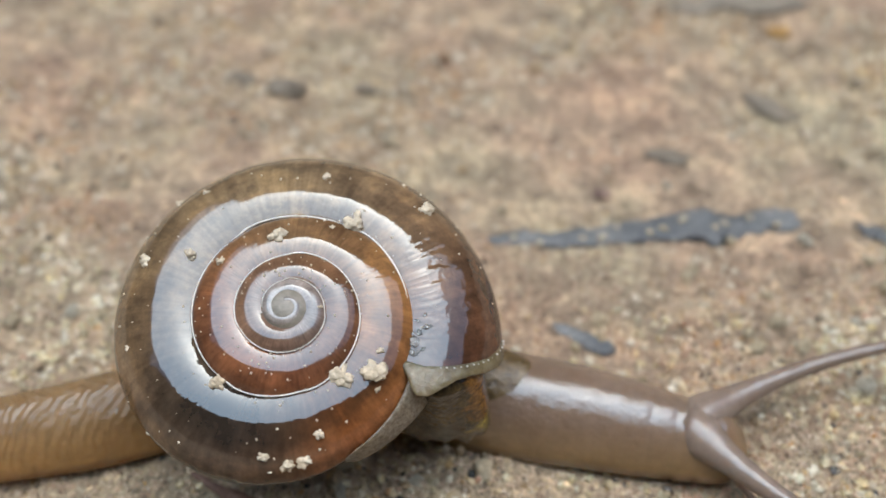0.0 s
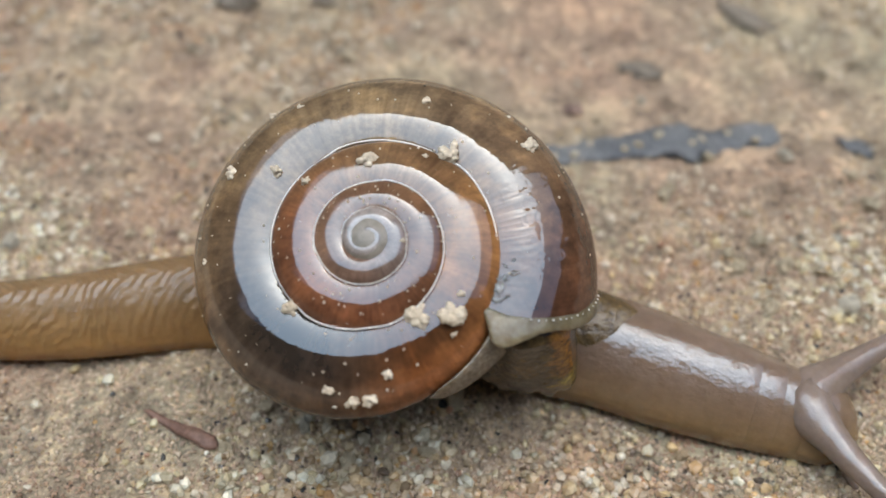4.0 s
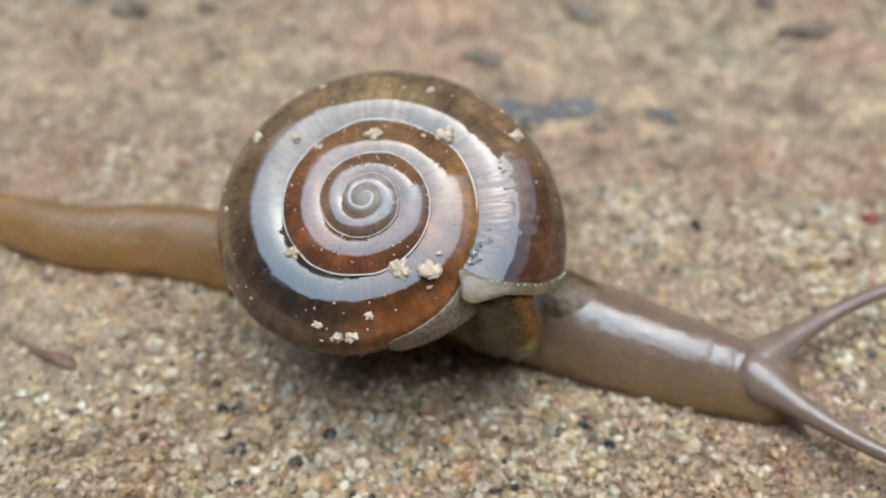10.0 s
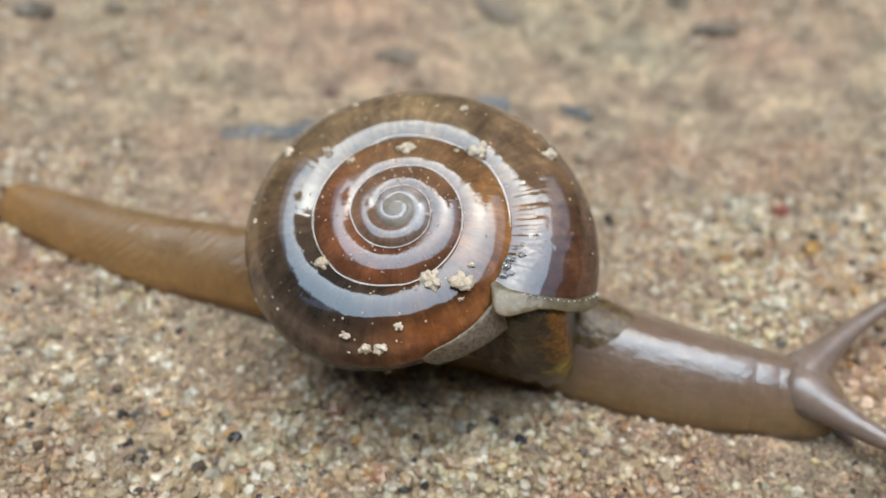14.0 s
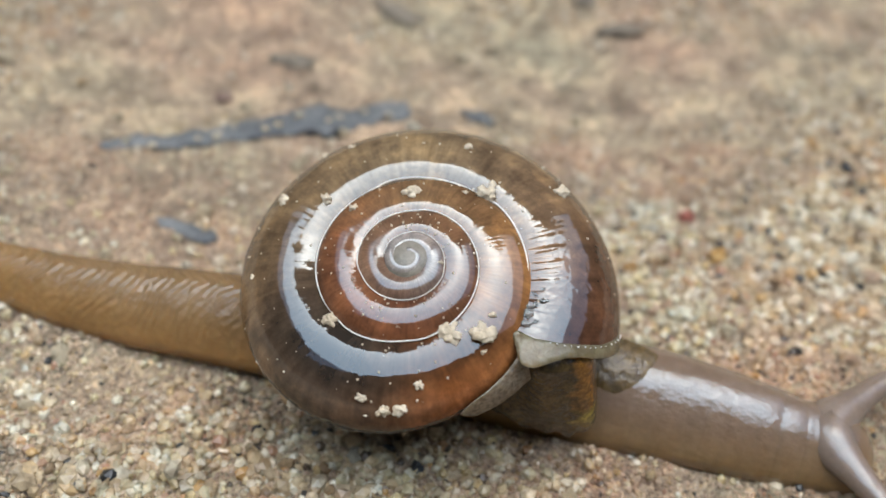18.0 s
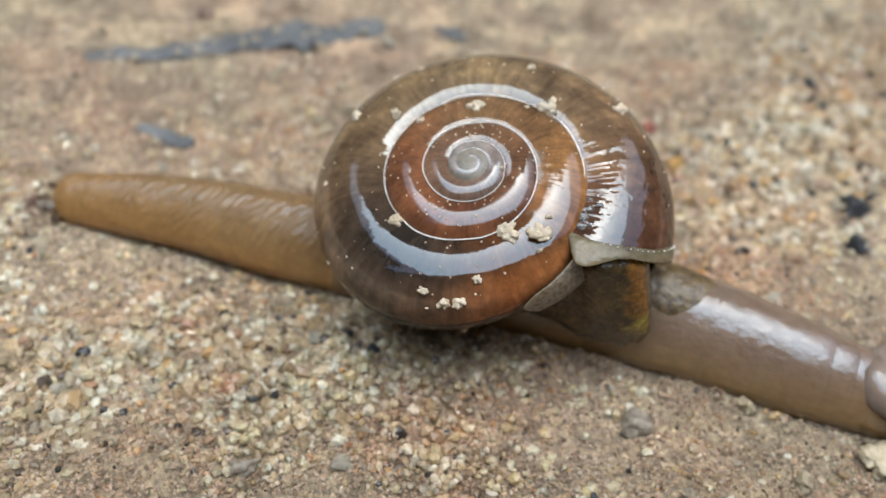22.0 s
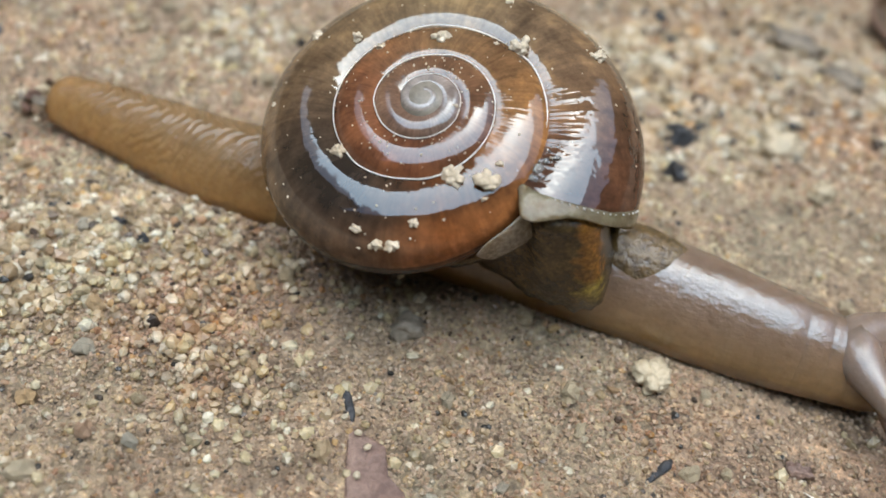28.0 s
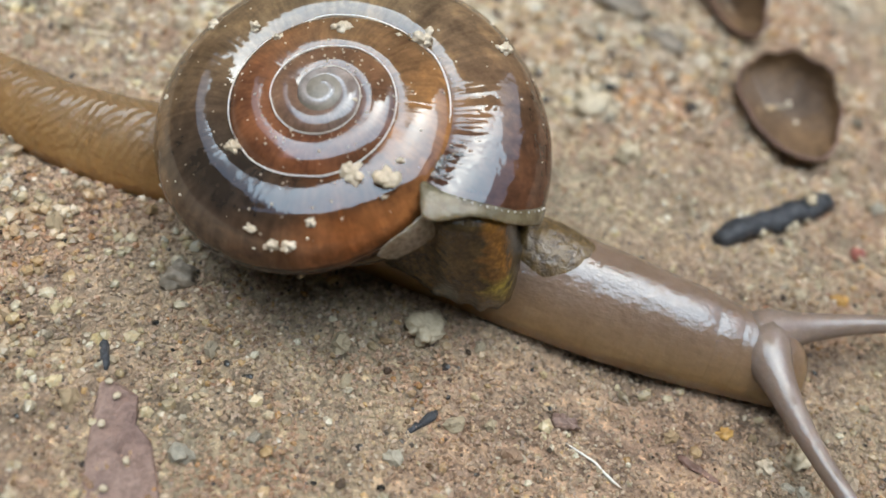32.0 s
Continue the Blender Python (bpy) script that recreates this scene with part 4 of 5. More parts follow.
# the single stones: name, place, half sizes, material, turn, label
for n, (name, x, y, size, mat, turn, label) in enumerate((
    ("pebble", 3.43, -1.03, (0.06, 0.045, 0.04), GREY, -15, "grey-green pebble on trodden soil"),
    ("pebble", 5.09, 0.12, (0.1, 0.085, 0.06), CREAM, 10, "smooth cream pebble on coarse sand"),
    ("pebble", 5.2, -0.2, (0.06, 0.05, 0.05), CREAM, 40, "small cream pebble on coarse sand"),
    ("pebble", 2.02, -1.2, (0.045, 0.03, 0.028), GREY, 10, "brown-grey pebble on sandy soil"),
    ("dark_stone", 4.63, 0.1, (0.065, 0.05, 0.045), COAL, 0, "black stone among pale sand grains"),
    ("dark_stone", 4.57, -0.13, (0.035, 0.045, 0.04), COAL, 30, "black stone among pale sand grains"),
    ("dark_stone", 2.46, -0.71, (0.02, 0.027, 0.03), COAL, 20, "small black stone on coarse sand"),
    ("dark_stone", 2.36, -0.62, (0.022, 0.017, 0.02), COAL, 0, "small black stone on coarse sand"),
    ("dark_stone", -0.21, 2.15, (0.09, 0.06, 0.05), STAIN, 0, "dark grey stone on bare soil"),
    ("dark_stone", 0.22, 2.24, (0.06, 0.045, 0.03), STAIN, 0, "dark grey stone on bare soil"),
    ("dark_stone", 1.89, 1.84, (0.13, 0.05, 0.022), STAIN, 5, "flat slate-grey stone in bare soil"),
    ("dark_stone", 2.87, 1.33, (0.07, 0.05, 0.025), SLATE, -30, "slate-grey stone in bare soil"),
    ("dark_stone", 2.48, 2.37, (0.2, 0.07, 0.03), STAIN, -42, "flat greenish-grey stone in bare soil"),
    ("dark_stone", 3.78, 2.2, (0.13, 0.05, 0.035), STAIN, 8, "flat dark stone in bare soil"),
    # the next two dark lumps stand in for shaded hollows in the soil
    ("shade_lump", 5.36, 0.86, (0.13, 0.08, 0.03), STAIN, -40, "dark low lump standing in for a shaded hollow among sand"),
    ("shade_lump", 5.52, 0.6, (0.1, 0.06, 0.03), STAIN, -35, "dark low lump standing in for a shaded hollow among sand"),
    ("dark_stone", 3.6, 2.47, (0.06, 0.05, 0.03), STAIN, 8, "dark stone in bare soil"),
    ("dark_stone", -0.5, 2.25, (0.09, 0.05, 0.03), STAIN, 8, "dark stone in bare soil"),
    ("red_stone", 1.57, 1.51, (0.045, 0.035, 0.02), FLAKE, 0, "dull red stone in bare soil"),
    ("red_stone", 3.79, 0.65, (0.035, 0.03, 0.028), RED, 30, "brick-red grain among pale sand"),
    ("red_stone", 6.12, -0.67, (0.03, 0.025, 0.02), RED, 0, "brick-red grain beside the charred stick"),
    ("amber_stone", 3.86, 0.37, (0.04, 0.035, 0.03), AMBER, 0, "amber-yellow quartz grain among pale sand"),
    ("amber_stone", 2.63, 3.1, (0.06, 0.05, 0.03), AMBER, 0, "orange stone in the soil"),
    ("pebble", 6.66, 1.11, (0.075, 0.07, 0.05), CRUMB, 0, "white pebble on bare soil"),
    ("pebble", 5.42, -1.67, (0.03, 0.026, 0.022), CRUMB, 20, "small white pebble in sand"),
    ("amber_stone", 5.55, -1.64, (0.045, 0.035, 0.03), CREAM, 30, "yellow quartz grain in sand"),
    ("amber_stone", 5.31, -1.54, (0.025, 0.02, 0.018), AMBER, 0, "small amber quartz grain in sand"),
    ("amber_stone", 5.95, -0.93, (0.032, 0.026, 0.02), AMBER, 0, "amber quartz grain near the charred stick"),
    ("bark_bit", 5.18, -1.68, (0.06, 0.018, 0.015), BARK, -40, "small reddish-brown bark bit in sand"),
    ("pink_chip", 4.74, -1.53, (0.045, 0.025, 0.022), FLAKE, -25, "angular pink stone chip on fine sand"),
)):
    stone(name, x, y, size, mat, label, "stone", turn, 0.75, n + 2, 0.6)


crust = solid("pebble", *crumb((4.28, -1.21, lie(4.28, -1.21) / CM + 0.035), 0.08, 6, 30, 0.5), CREAM)
tagged(crust, "crusty cream pebble of cemented sand grains", "stone")


def build_flake():
    """A flat purple flake of stone, mostly bare."""
    rng = random.Random(9)
    edge = [(3.235, -1.43), (3.3, -1.46), (3.36, -1.5), (3.37, -1.6), (3.42, -1.66), (3.45, -1.76), (3.5, -1.95), (3.25, -2.0), (3.24, -1.8), (3.235, -1.6)]
    cx, cy = 3.33, -1.72
    rings = []
    for k, z in ((1.03, -0.04), (1.0, 0.0), (0.93, 0.012), (0.5, 0.018), (0.05, 0.02)):
        rings.append([Vector(((cx + (x - cx) * k) * CM, (cy + (y - cy) * k) * CM, lie(cx, cy) + (z - 0.006 + rng.uniform(-0.004, 0.004)) * CM)) for x, y in edge])
    flake = tagged(solid("stone_flake", *loft(rings), FLAKE, smooth=False), "flat purplish-brown flake of stone in sand", "stone")
    for k, (x, y) in enumerate(((3.27, -1.47), (3.3, -1.52), (3.27, -1.62), (3.36, -1.74), (3.31, -1.83))):
        solid("stuck_grain", *lump((x, y, lie(cx, cy) / CM + 0.025), (0.014, 0.011, 0.007), (0, 0, k * 40), 0.3, k, 2), CREAM, flake)


build_flake()


def in_view(x, y):
    """Whether a place in cm lies on the strip of ground along the snail's way."""
    return -2.7 < x < 7.6 and y < min(3.9, 4.6 - 0.42 * max(0, x - 0.5)) and y > max(-2.15, -0.9 - 0.55 * max(0, x + 0.5))


def build_pebbles():
    """Coarse grains that can be told apart: a few shapes, laid over the sand."""
    rng = random.Random(21)
    shapes = [lump((0, 0, 0), (1, rng.uniform(0.7, 0.95), rng.uniform(0.6, 0.85)), (0, 0, 0), 0.6, 40 + k, 2) for k in range(7)]
    meshes = []
    for verts, faces in shapes:
        me = bpy.data.meshes.new("coarse_grain")
        me.from_pydata([tuple(v) for v in verts], [], faces)
        me.materials.append(STONE)
        meshes.append(me)
    made = 0
    while made < 290:
        x, y = rng.uniform(-1.5, 6.9), rng.uniform(-2.0, 2.6)
        if not in_view(x, y) or rng.random() > 0.15 + sandy(x, y):
            continue
        r = rng.uniform(0.022, 0.04) * (1.25 if rng.random() < 0.12 else 1)
        ob = new("coarse_grain", meshes[made % 7])
        ob.matrix_basis = Matrix.LocRotScale((x * CM, y * CM, lie(x, y) + r * 0.35 * CM), Euler((rng.uniform(-0.5, 0.5), rng.uniform(-0.5, 0.5), rng.uniform(0, 6.3))), (r, r, r))
        tagged(ob, "coarse rounded quartz grain lying in sand", "grain", "coarse sand grains")
        made += 1


build_pebbles()


def grains_mesh(rng, base, tris, places):
    """Vertices and faces of uneven grains: x, y, z and reach of each, in cm."""
    places = np.array(places)
    n = len(places)
    shape = base[None] * (1 + 0.36 * (rng.random((n, len(base), 1)) - 0.5)) * ((0.65, 0.65, 0.45) + 0.55 * rng.random((n, 1, 3)))
    angle, tilt = rng.random(n) * 6.283, (rng.random(n) - 0.5) * 1.6
    c, s = np.cos(tilt)[:, None], np.sin(tilt)[:, None]
    shape = np.stack([shape[..., 0] * c - shape[..., 2] * s, shape[..., 1], shape[..., 0] * s + shape[..., 2] * c], -1)
    c, s = np.cos(angle)[:, None], np.sin(angle)[:, None]
    turned = np.stack([shape[..., 0] * c - shape[..., 1] * s, shape[..., 0] * s + shape[..., 1] * c, shape[..., 2]], -1)
    verts = (places[:, None, :3] + turned * places[:, None, 3:]) * CM
    faces = (tris[None] + (np.arange(n) * len(base))[:, None, None]).reshape(-1, 3)
    return verts.reshape(-1, 3), faces


def build_sand():
    """Loose sand: small uneven grains, thick in the drifts and thin on the trodden soil."""
    rng = np.random.default_rng(5)
    bm = bmesh.new()
    bmesh.ops.create_icosphere(bm, subdivisions=1, radius=1)
    round_base = np.array([v.co for v in bm.verts])
    round_tris = np.array([[v.index for v in f.verts] for f in bm.faces])
    bm.free()
    chip_base = np.array([(1, 0, 0), (-1, 0, 0), (0, 1, 0), (0, -1, 0), (0, 0, 1), (0, 0, -1)]) * 1.15
    chip_tris = np.array([(0, 2, 4), (2, 1, 4), (1, 3, 4), (3, 0, 4), (2, 0, 5), (1, 2, 5), (3, 1, 5), (0, 3, 5)])
    coarse, fine = [], []
    for x, y, pick, s in rng.random((150000, 4)):
        x, y = -2.7 + 10.3 * x, -2.15 + 6.05 * y
        if in_view(x, y):
            d = sandy(x, y)
            if pick < 0.16 + 0.72 * d:
                r = min(0.03, 0.0084 * math.exp(1.3 * (s - 0.5) + 0.65 * (d - 0.4)) * (1.5 if (s * 89) % 1 < 0.1 * d else 1))
                r *= 0.95 + 0.75 * math.exp(-((x - 4.6) / 1.2) ** 2 - ((y - 0.35) / 0.6) ** 2) + 0.5 * math.exp(-((x - 1.3) / 1.1) ** 2 - ((y + 0.75) / 0.4) ** 2) + (0.35 * d if y > 0.7 else 0)
                coarse.append((x, y, lie(x, y) / CM + r * (0.1 + 0.55 * d * ((pick * 97) % 1)), r))
    # the fine sand between them, where the snail passes
    for x, y, pick, s in rng.random((230000, 4)):
        x, y = -1.6 + 8.6 * x, -2.15 + 3.3 * y
        if in_view(x, y) and pick < 0.3 + 0.5 * sandy(x, y):
            r = 0.005 + 0.006 * s
            fine.append((x, y, lie(x, y) / CM + r * (0.2 + 0.5 * ((pick * 97) % 1)), r))
    a, f = grains_mesh(rng, round_base, round_tris, coarse)
    b, g = grains_mesh(rng, chip_base, chip_tris, fine)
    me = bpy.data.meshes.new("sand")
    me.from_pydata(a, [], f)
    me.materials.append(GRAIN)
    tagged(new("sand", me), "loose pale quartz sand over damp soil", "sand", kind="stuff")
    me = bpy.data.meshes.new("fine_sand")
    me.from_pydata(b, [], g)
    me.materials.append(SILT)
    tagged(new("fine_sand", me), "fine pinkish beige sand between coarser grains", "sand", kind="stuff")
    # clear coarse quartz, in clusters on the side of the drain
    clear = []
    for x, y, s, pick in rng.random((46000, 4)):
        x, y = -1.6 + 8.6 * x, -2.15 + 2.9 * y
        heap = sandy(x, y) * min(1.0, max(0.0, 0.55 + 2.2 * noise.noise(Vector((x * 1.6, y * 1.6, 11.0)))))
        heap *= min(1.0, max(0.0, 4.1 - x + (1.5 if y > -0.2 else 0.0)))
        if in_view(x, y) and pick < 0.02 + 0.48 * heap * (1.0 if y > -1.2 else 0.6):
            r = 0.013 + 0.016 * s ** 1.8
            clear.append((x, y, lie(x, y) / CM + r * (0.3 + 1.6 * max(0.0, heap - 0.35) * ((pick * 53) % 1)), r))
    verts, faces = grains_mesh(rng, round_base, round_tris, clear)
    me = bpy.data.meshes.new("quartz_sand")
    me.from_pydata(verts, [], faces)
    me.materials.append(QUARTZ)
    tagged(new("quartz_sand", me), "clear pale quartz grains heaped in clusters", "sand", kind="stuff")
    # pale crumbs of caked sand, mostly on the ground beyond the shell
    crumbs = []
    for x, y, s, pick in rng.random((17000, 4)):
        x, y = -2.7 + 10.3 * x, -0.1 + 3.9 * y
        near = math.exp(-((x - 4.9) / 1.0) ** 2 - ((y - 0.3) / 0.6) ** 2)
        if in_view(x, y) and pick < (sandy(x, y) ** 1.4 * 0.6 + 0.04 + 0.3 * near) * min(1.0, 1.4 * max(0.0, y - 0.15) + 0.9 * near):
            r = 0.011 + 0.022 * s ** 2.5
            crumbs.append((x, y, lie(x, y) / CM + r * 0.3, r))
    verts, faces = grains_mesh(rng, round_base, round_tris, crumbs)
    me = bpy.data.meshes.new("caked_sand")
    me.from_pydata(verts, [], faces)
    me.materials.append(CAKED)
    tagged(new("caked_sand", me), "pale crumbs of caked sand on pinkish soil", "sand", kind="stuff")


build_sand()

# ---- what moves ----
SNAIL_PATH = [
    (0, 0.00000, 0.00006, 0.00154, 2.35, 4.94, 0.15),
    (0.5, 0.00061, 0.00032, 0.00143, 2.14, 4.51, -1.47),
    (1, 0.00122, 0.00045, 0.00140, 2.36, 3.50, -3.22),
    (1.5, 0.00184, 0.00063, 0.00129, 2.64, 3.42, -4.64),
    (2, 0.00244, 0.00085, 0.00120, 3.03, 3.36, -6.02),
    (2.5, 0.00307, 0.00100, 0.00108, 3.78, 3.05, -7.03),
    (3, 0.00385, 0.00096, 0.00100, 3.14, 2.13, -8.38),
    (3.5, 0.00425, 0.00156, 0.00074, 3.99, 2.35, -9.93),
    (5.5, 0.00662, 0.00196, 0.00070, 1.41, 1.26, -16.17),
    (6, 0.00728, 0.00189, 0.00087, 0.93, 1.09, -17.39),
    (6.5, 0.00770, 0.00188, 0.00069, 0.90, 1.45, -18.04),
    (7, 0.00826, 0.00182, 0.00068, 1.29, 1.34, -18.79),
    (7.5, 0.00883, 0.00177, 0.00062, 1.25, 1.15, -19.25),
    (8, 0.00943, 0.00168, 0.00067, 1.48, 1.37, -19.89),
    (8.5, 0.01010, 0.00127, 0.00112, 2.30, 3.94, -18.60),
    (9, 0.01059, 0.00120, 0.00114, 3.44, 4.42, -18.49),
    (9.5, 0.01120, 0.00107, 0.00113, 3.58, 4.68, -18.81),
    (10, 0.01178, 0.00099, 0.00111, 3.00, 4.39, -19.17),
    (10.5, 0.01245, 0.00094, 0.00097, 3.10, 3.69, -20.10),
    (11, 0.01309, 0.00083, 0.00079, 2.79, 3.19, -20.68),
    (11.5, 0.01373, 0.00079, 0.00074, 2.59, 2.54, -21.08),
    (12, 0.01439, 0.00080, 0.00067, 2.57, 2.58, -21.75),
    (12.5, 0.01500, 0.00073, 0.00059, 2.40, 2.37, -22.34),
    (13, 0.01566, 0.00065, 0.00050, 1.64, 2.09, -23.04),
    (13.5, 0.01627, 0.00059, 0.00032, 0.01, 1.73, -23.43),
    (15.5, 0.01850, 0.00025, -0.00012, -1.49, 1.37, -24.53),
    (16, 0.01909, 0.00003, -0.00016, -2.13, 0.92, -24.17),
    (16.5, 0.01959, -0.00013, -0.00024, -1.41, 0.63, -23.51),
    (17, 0.02012, -0.00031, -0.00027, -0.88, 0.38, -23.49),
    (17.5, 0.02065, -0.00044, -0.00038, -1.14, 0.14, -23.04),
    (18, 0.02124, -0.00059, -0.00049, -1.36, -0.36, -23.20),
    (18.5, 0.02175, -0.00068, -0.00063, -1.37, -0.74, -23.11),
    (19, 0.02233, -0.00085, -0.00062, -1.54, -0.83, -23.20),
    (19.5, 0.02291, -0.00094, -0.00071, -1.62, -1.23, -23.39),
    (20, 0.02345, -0.00103, -0.00079, -1.62, -1.58, -23.89),
    (20.5, 0.02400, -0.00116, -0.00084, -2.06, -2.27, -24.46),
    (21, 0.02459, -0.00122, -0.00093, -2.93, -3.02, -25.44),
    (21.5, 0.02516, -0.00127, -0.00100, -3.83, -3.26, -26.18),
    (22, 0.02558, -0.00150, -0.00098, -3.14, -3.48, -26.47),
    (22.5, 0.02605, -0.00171, -0.00097, -2.99, -3.32, -26.71),
    (23, 0.02653, -0.00176, -0.00097, -3.14, -2.80, -26.70),
    (23.5, 0.02701, -0.00191, -0.00105, -3.24, -2.74, -26.68),
    (24, 0.02748, -0.00220, -0.00102, -1.86, -2.63, -26.55),
    (24.5, 0.02805, -0.00229, -0.00099, -1.30, -2.91, -26.86),
    (25, 0.02864, -0.00238, -0.00103, -1.94, -3.29, -27.26),
    (25.5, 0.02927, -0.00244, -0.00103, -1.33, -3.41, -28.27),
    (27.5, 0.03163, -0.00289, -0.00085, 0.05, -2.96, -31.04),
    (28, 0.03228, -0.00315, -0.00082, -0.04, -3.14, -31.58),
    (28.5, 0.03304, -0.00328, -0.00081, -1.21, -2.94, -31.87),
    (29, 0.03354, -0.00356, -0.00085, -0.77, -2.48, -30.90),
    (29.5, 0.03384, -0.00385, -0.00087, -0.83, -2.43, -30.27),
    (30, 0.03437, -0.00403, -0.00087, -0.89, -2.71, -29.99),
    (30.5, 0.03489, -0.00430, -0.00095, -2.17, -3.31, -30.20),
    (31, 0.03545, -0.00454, -0.00100, -1.90, -3.14, -30.56),
    (31.5, 0.03614, -0.00472, -0.00103, -0.73, -3.36, -30.85),
    (32, 0.03679, -0.00492, -0.00102, 0.11, -4.03, -30.90),
]
# seconds, where the tail's tip lies behind the shell, and how far the tail's line lies aside at five places from the foot to the tip, in cm
TAIL_LINE = [
    (0, -1.5, -0.05, -0.2, -0.3, -0.4, -0.5), (3, -1.5, -0.04, -0.14, -0.29, -0.43, -0.52), (7, -1.5, -0.04, -0.17, -0.33, -0.41, -0.47), (10, -1.5, -0.03, -0.06, -0.11, -0.24, -0.26),
    (13, -1.46, -0.05, -0.1, -0.15, -0.19, -0.2), (16, -1.36, -0.08, -0.17, -0.25, -0.26, -0.22), (19, -1.3, -0.12, -0.15, -0.2, -0.26, -0.28), (22, -1.22, -0.15, -0.22, -0.26, -0.33, -0.4),
    (25, -1.14, -0.14, -0.21, -0.3, -0.35, -0.36), (28, -1.05, -0.2, -0.29, -0.32, -0.36, -0.36), (30, -1.05, -0.17, -0.27, -0.29, -0.29, -0.3), (32, -1.05, -0.12, -0.24, -0.3, -0.29, -0.28),
]
TAIL_STOPS, NECK_STOPS = (-0.1, -0.4, -0.7, -1.0), (0.85, 1.2, 1.5, 1.8)
# seconds, how far the neck's line lies aside at its four places, and headings of the far and the near eye stalk
NECK_LINE = [
    (0, 0.12, 0.08, 0.055, 0.015, 24, -33), (3, 0.09, 0.1, 0.06, 0.035, 38, -40), (6, 0.1, 0.12, 0.09, 0.07, 39, -30), (9, 0.13, 0.13, 0.11, 0.105, 40, -20), (12, 0.08, 0.14, 0.13, 0.17, 60, 0), (13, 0.07, 0.12, 0.13, 0.19, 58, -4),
    (16, 0.05, 0.09, 0.14, 0.225, 50, -14), (19, 0.03, 0.105, 0.12, 0.12, 44, -44), (21, 0.02, 0.09, 0.09, 0.09, 45, -30), (23, 0.02, 0.07, 0.065, 0.07, 46, -14), (25, 0.01, 0.07, 0.11, 0.15, 47, -20), (28, 0.03, 0.12, 0.155, 0.21, 40, -32),
    (29, 0.037, 0.133, 0.175, 0.245, 44, -29), (30, 0.043, 0.147, 0.185, 0.25, 37, -41),
    (31, 0.05, 0.16, 0.2, 0.27, 35, -46), (32, 0.05, 0.11, 0.16, 0.22, 28, -42),
]
# seconds, and how far the flap has drawn back along the shell, in degrees
LOBE_TURNS = [(0, -3), (3, 4), (6, 4), (9, -5), (13, -4), (16, 5), (19, 6), (25, 11), (28, 14), (32, 14)]


def between(rows, t):
    """The values of a table at a moment."""
    return [float(np.interp(t, [r[0] for r in rows], [r[k] for r in rows])) for k in range(1, len(rows[0]))]


def drawn(points):
    """A smooth line through the places."""
    line = np.array(points)
    fine = np.array([[np.interp(f, np.arange(len(line)), line[:, k]) for k in (0, 1)] for f in np.linspace(0, len(line) - 1, 24 * (len(line) - 1) + 1)])
    for _ in range(60):
        fine[1:-1] = (fine[:-2] + 2 * fine[1:-1] + fine[2:]) / 4
    return fine


def pieces_along(fine, chained):
    """Poses of the pieces of a chain laid along the line."""
    far = np.concatenate([[0], np.cumsum(np.hypot(*np.diff(fine, axis=0).T))])
    count = len(chained)
    stops = np.array([[np.interp(far[-1] * i / count, far, fine[:, k]) for k in (0, 1)] for i in range(count + 1)])
    out = []
    for i, (start, _) in enumerate(chained):
        (x0, y0), (x1, y1) = stops[i], stops[i + 1]
        out.append(pose(x0 * CM, y0 * CM, 0, 0, 0, math.degrees(math.atan2(y1 - y0, x1 - x0))) @ Matrix.Translation((-start * CM, 0, 0)))
    return out


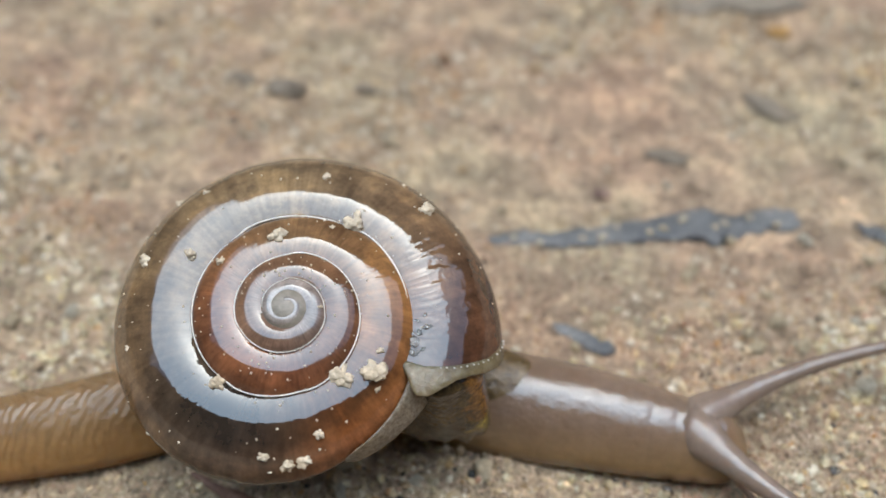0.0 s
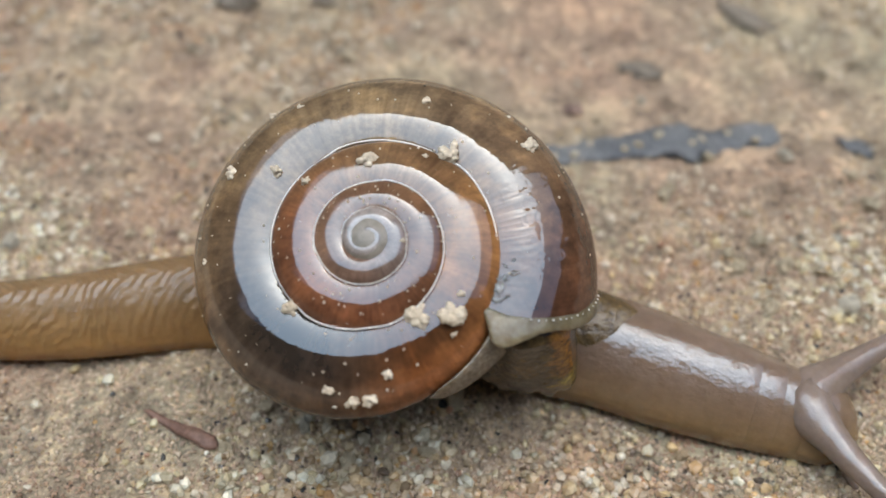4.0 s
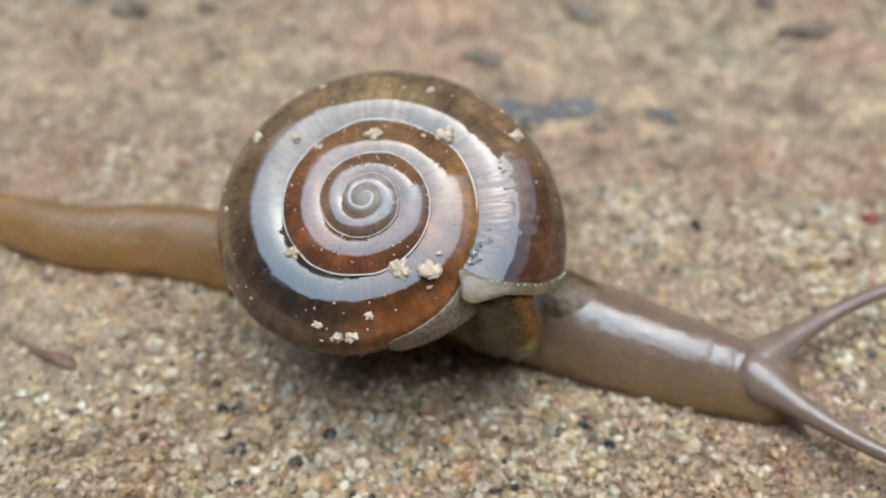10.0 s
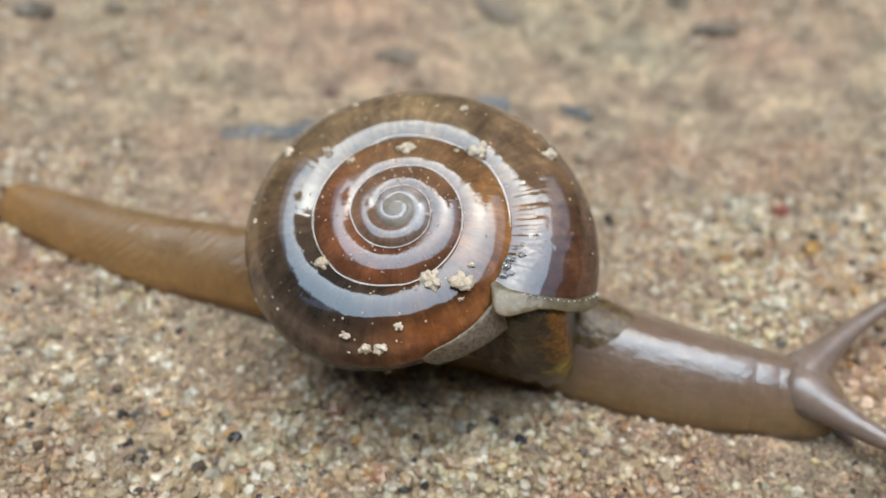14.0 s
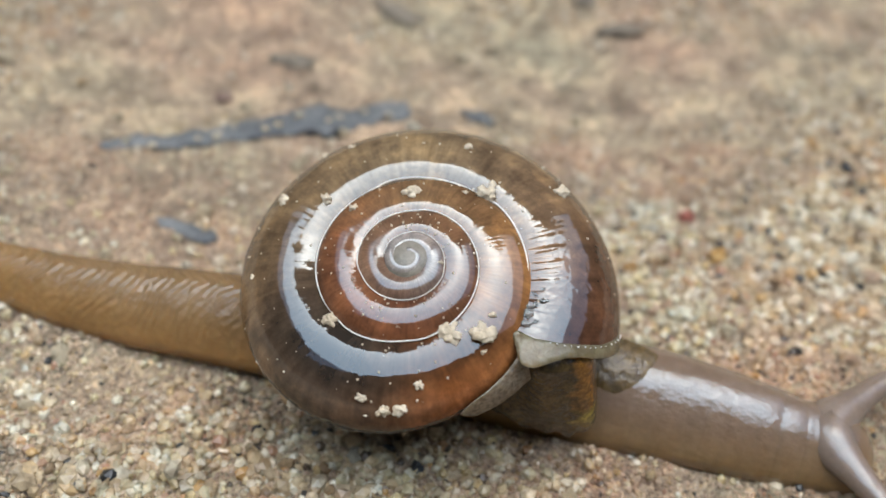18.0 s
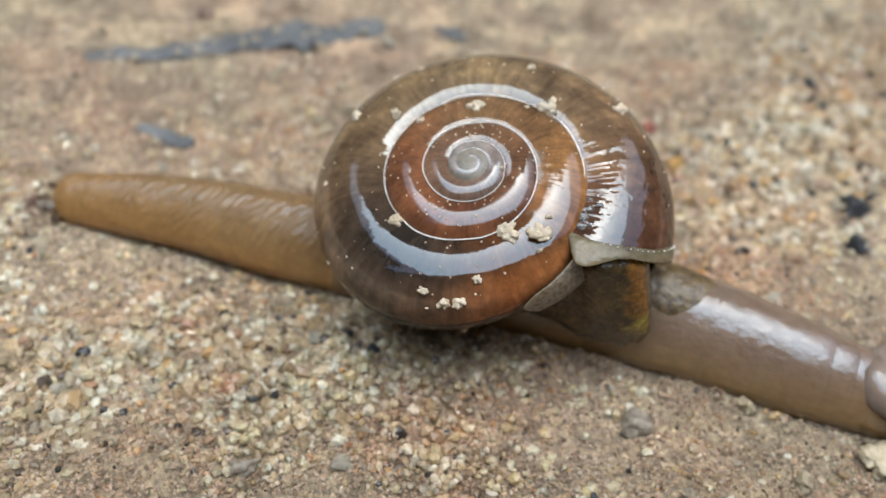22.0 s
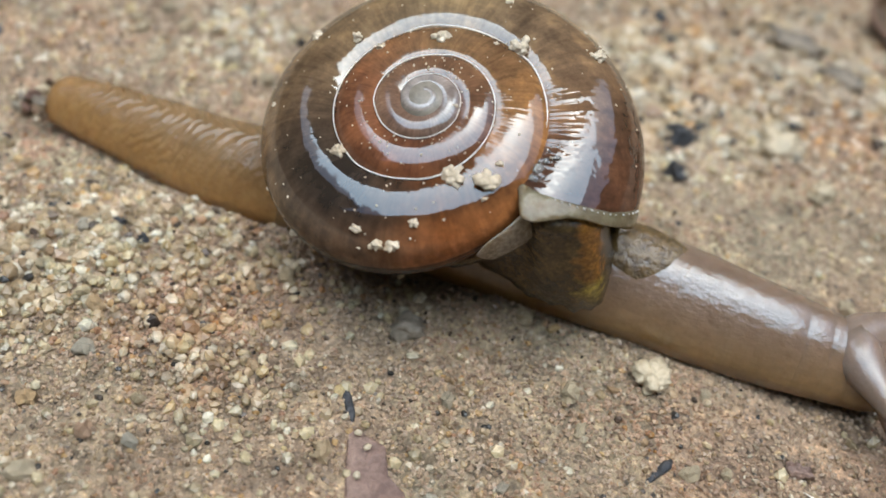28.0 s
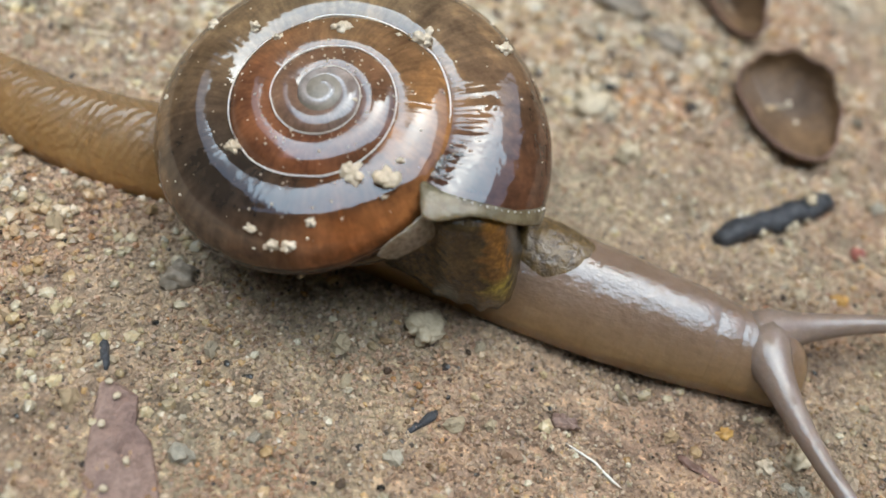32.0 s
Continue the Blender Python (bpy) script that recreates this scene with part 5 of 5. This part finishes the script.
def motions():
    # the body glides over the ground, the shell sways on it
    ways = {t: pose(x, y, 0, 0, 0, rz) for t, x, y, z, rx, ry, rz in SNAIL_PATH}
    sway = [(t, ways[t].inverted() @ pose(x, y, z, rx, ry, rz)) for t, x, y, z, rx, ry, rz in SNAIL_PATH]
    walk(snail, list(ways.items()))
    for ob in (shell, mantle):
        walk(ob, sway)
    hinge = Matrix.Translation(APEX * CM)
    walk(lobe, [(t, m @ hinge @ Matrix.Rotation(radians(between(LOBE_TURNS, t)[0]), 4, AXIS) @ hinge.inverted()) for t, m in sway])
    parts = [foot, collar, *[ob for _, ob in tail], *[ob for _, ob in neck], head, far_tentacle, near_tentacle, feeler]
    rows = [[] for _ in parts]
    for t in sorted({r[0] for r in TAIL_LINE} | {r[0] for r in NECK_LINE} | {1.5, 4.5, 8, 11, 14.5, 17.5, 26.5, 29}):
        tip, *aside = between(TAIL_LINE, t)
        *bow, far_turn, near_turn = between(NECK_LINE, t)
        run = math.degrees(math.atan2(bow[0] - aside[0], NECK_STOPS[0] - TAIL_STOPS[0]))
        lean = math.degrees(math.atan2(bow[1] - bow[0], NECK_STOPS[1] - NECK_STOPS[0]))
        poses = [pose(TAIL_STOPS[0] * CM, aside[0] * CM, 0, 0, 0, run), pose(1.13 * CM, (bow[0] + (bow[1] - bow[0]) * 0.8) * CM, 0, 0, 0, lean)]
        stops = [s for s in TAIL_STOPS if s > tip + 0.1]
        poses += pieces_along(drawn([*zip(stops, aside), (tip, aside[-1])]), tail)
        line = drawn([*zip(NECK_STOPS, bow), (1.93, bow[3] + (bow[3] - bow[2]) * 0.43)])
        poses += pieces_along(line, neck)
        (x, y), (u, v) = line[-1], line[-1] - line[-8]
        turn = math.degrees(math.atan2(v, u))
        a = radians(turn)
        poses.append(pose(x * CM, y * CM, 0, 0, 0, turn))
        for heading, side, lift in ((far_turn, 0.05, -9), (near_turn, -0.045, -2)):
            poses.append(pose((x - side * math.sin(a) + 0.01 * math.cos(a)) * CM, (y + side * math.cos(a) + 0.01 * math.sin(a)) * CM, 0.165 * CM, 0, lift, heading))
        poses.append(pose((x + 0.1 * math.cos(a) + 0.07 * math.sin(a)) * CM, (y + 0.1 * math.sin(a) - 0.07 * math.cos(a)) * CM, 0.08 * CM, 0, 14, near_turn - 12))
        for keyed, m in zip(rows, poses):
            keyed.append((t, m))
    for ob, keyed in zip(parts, rows):
        walk(ob, keyed)


motions()
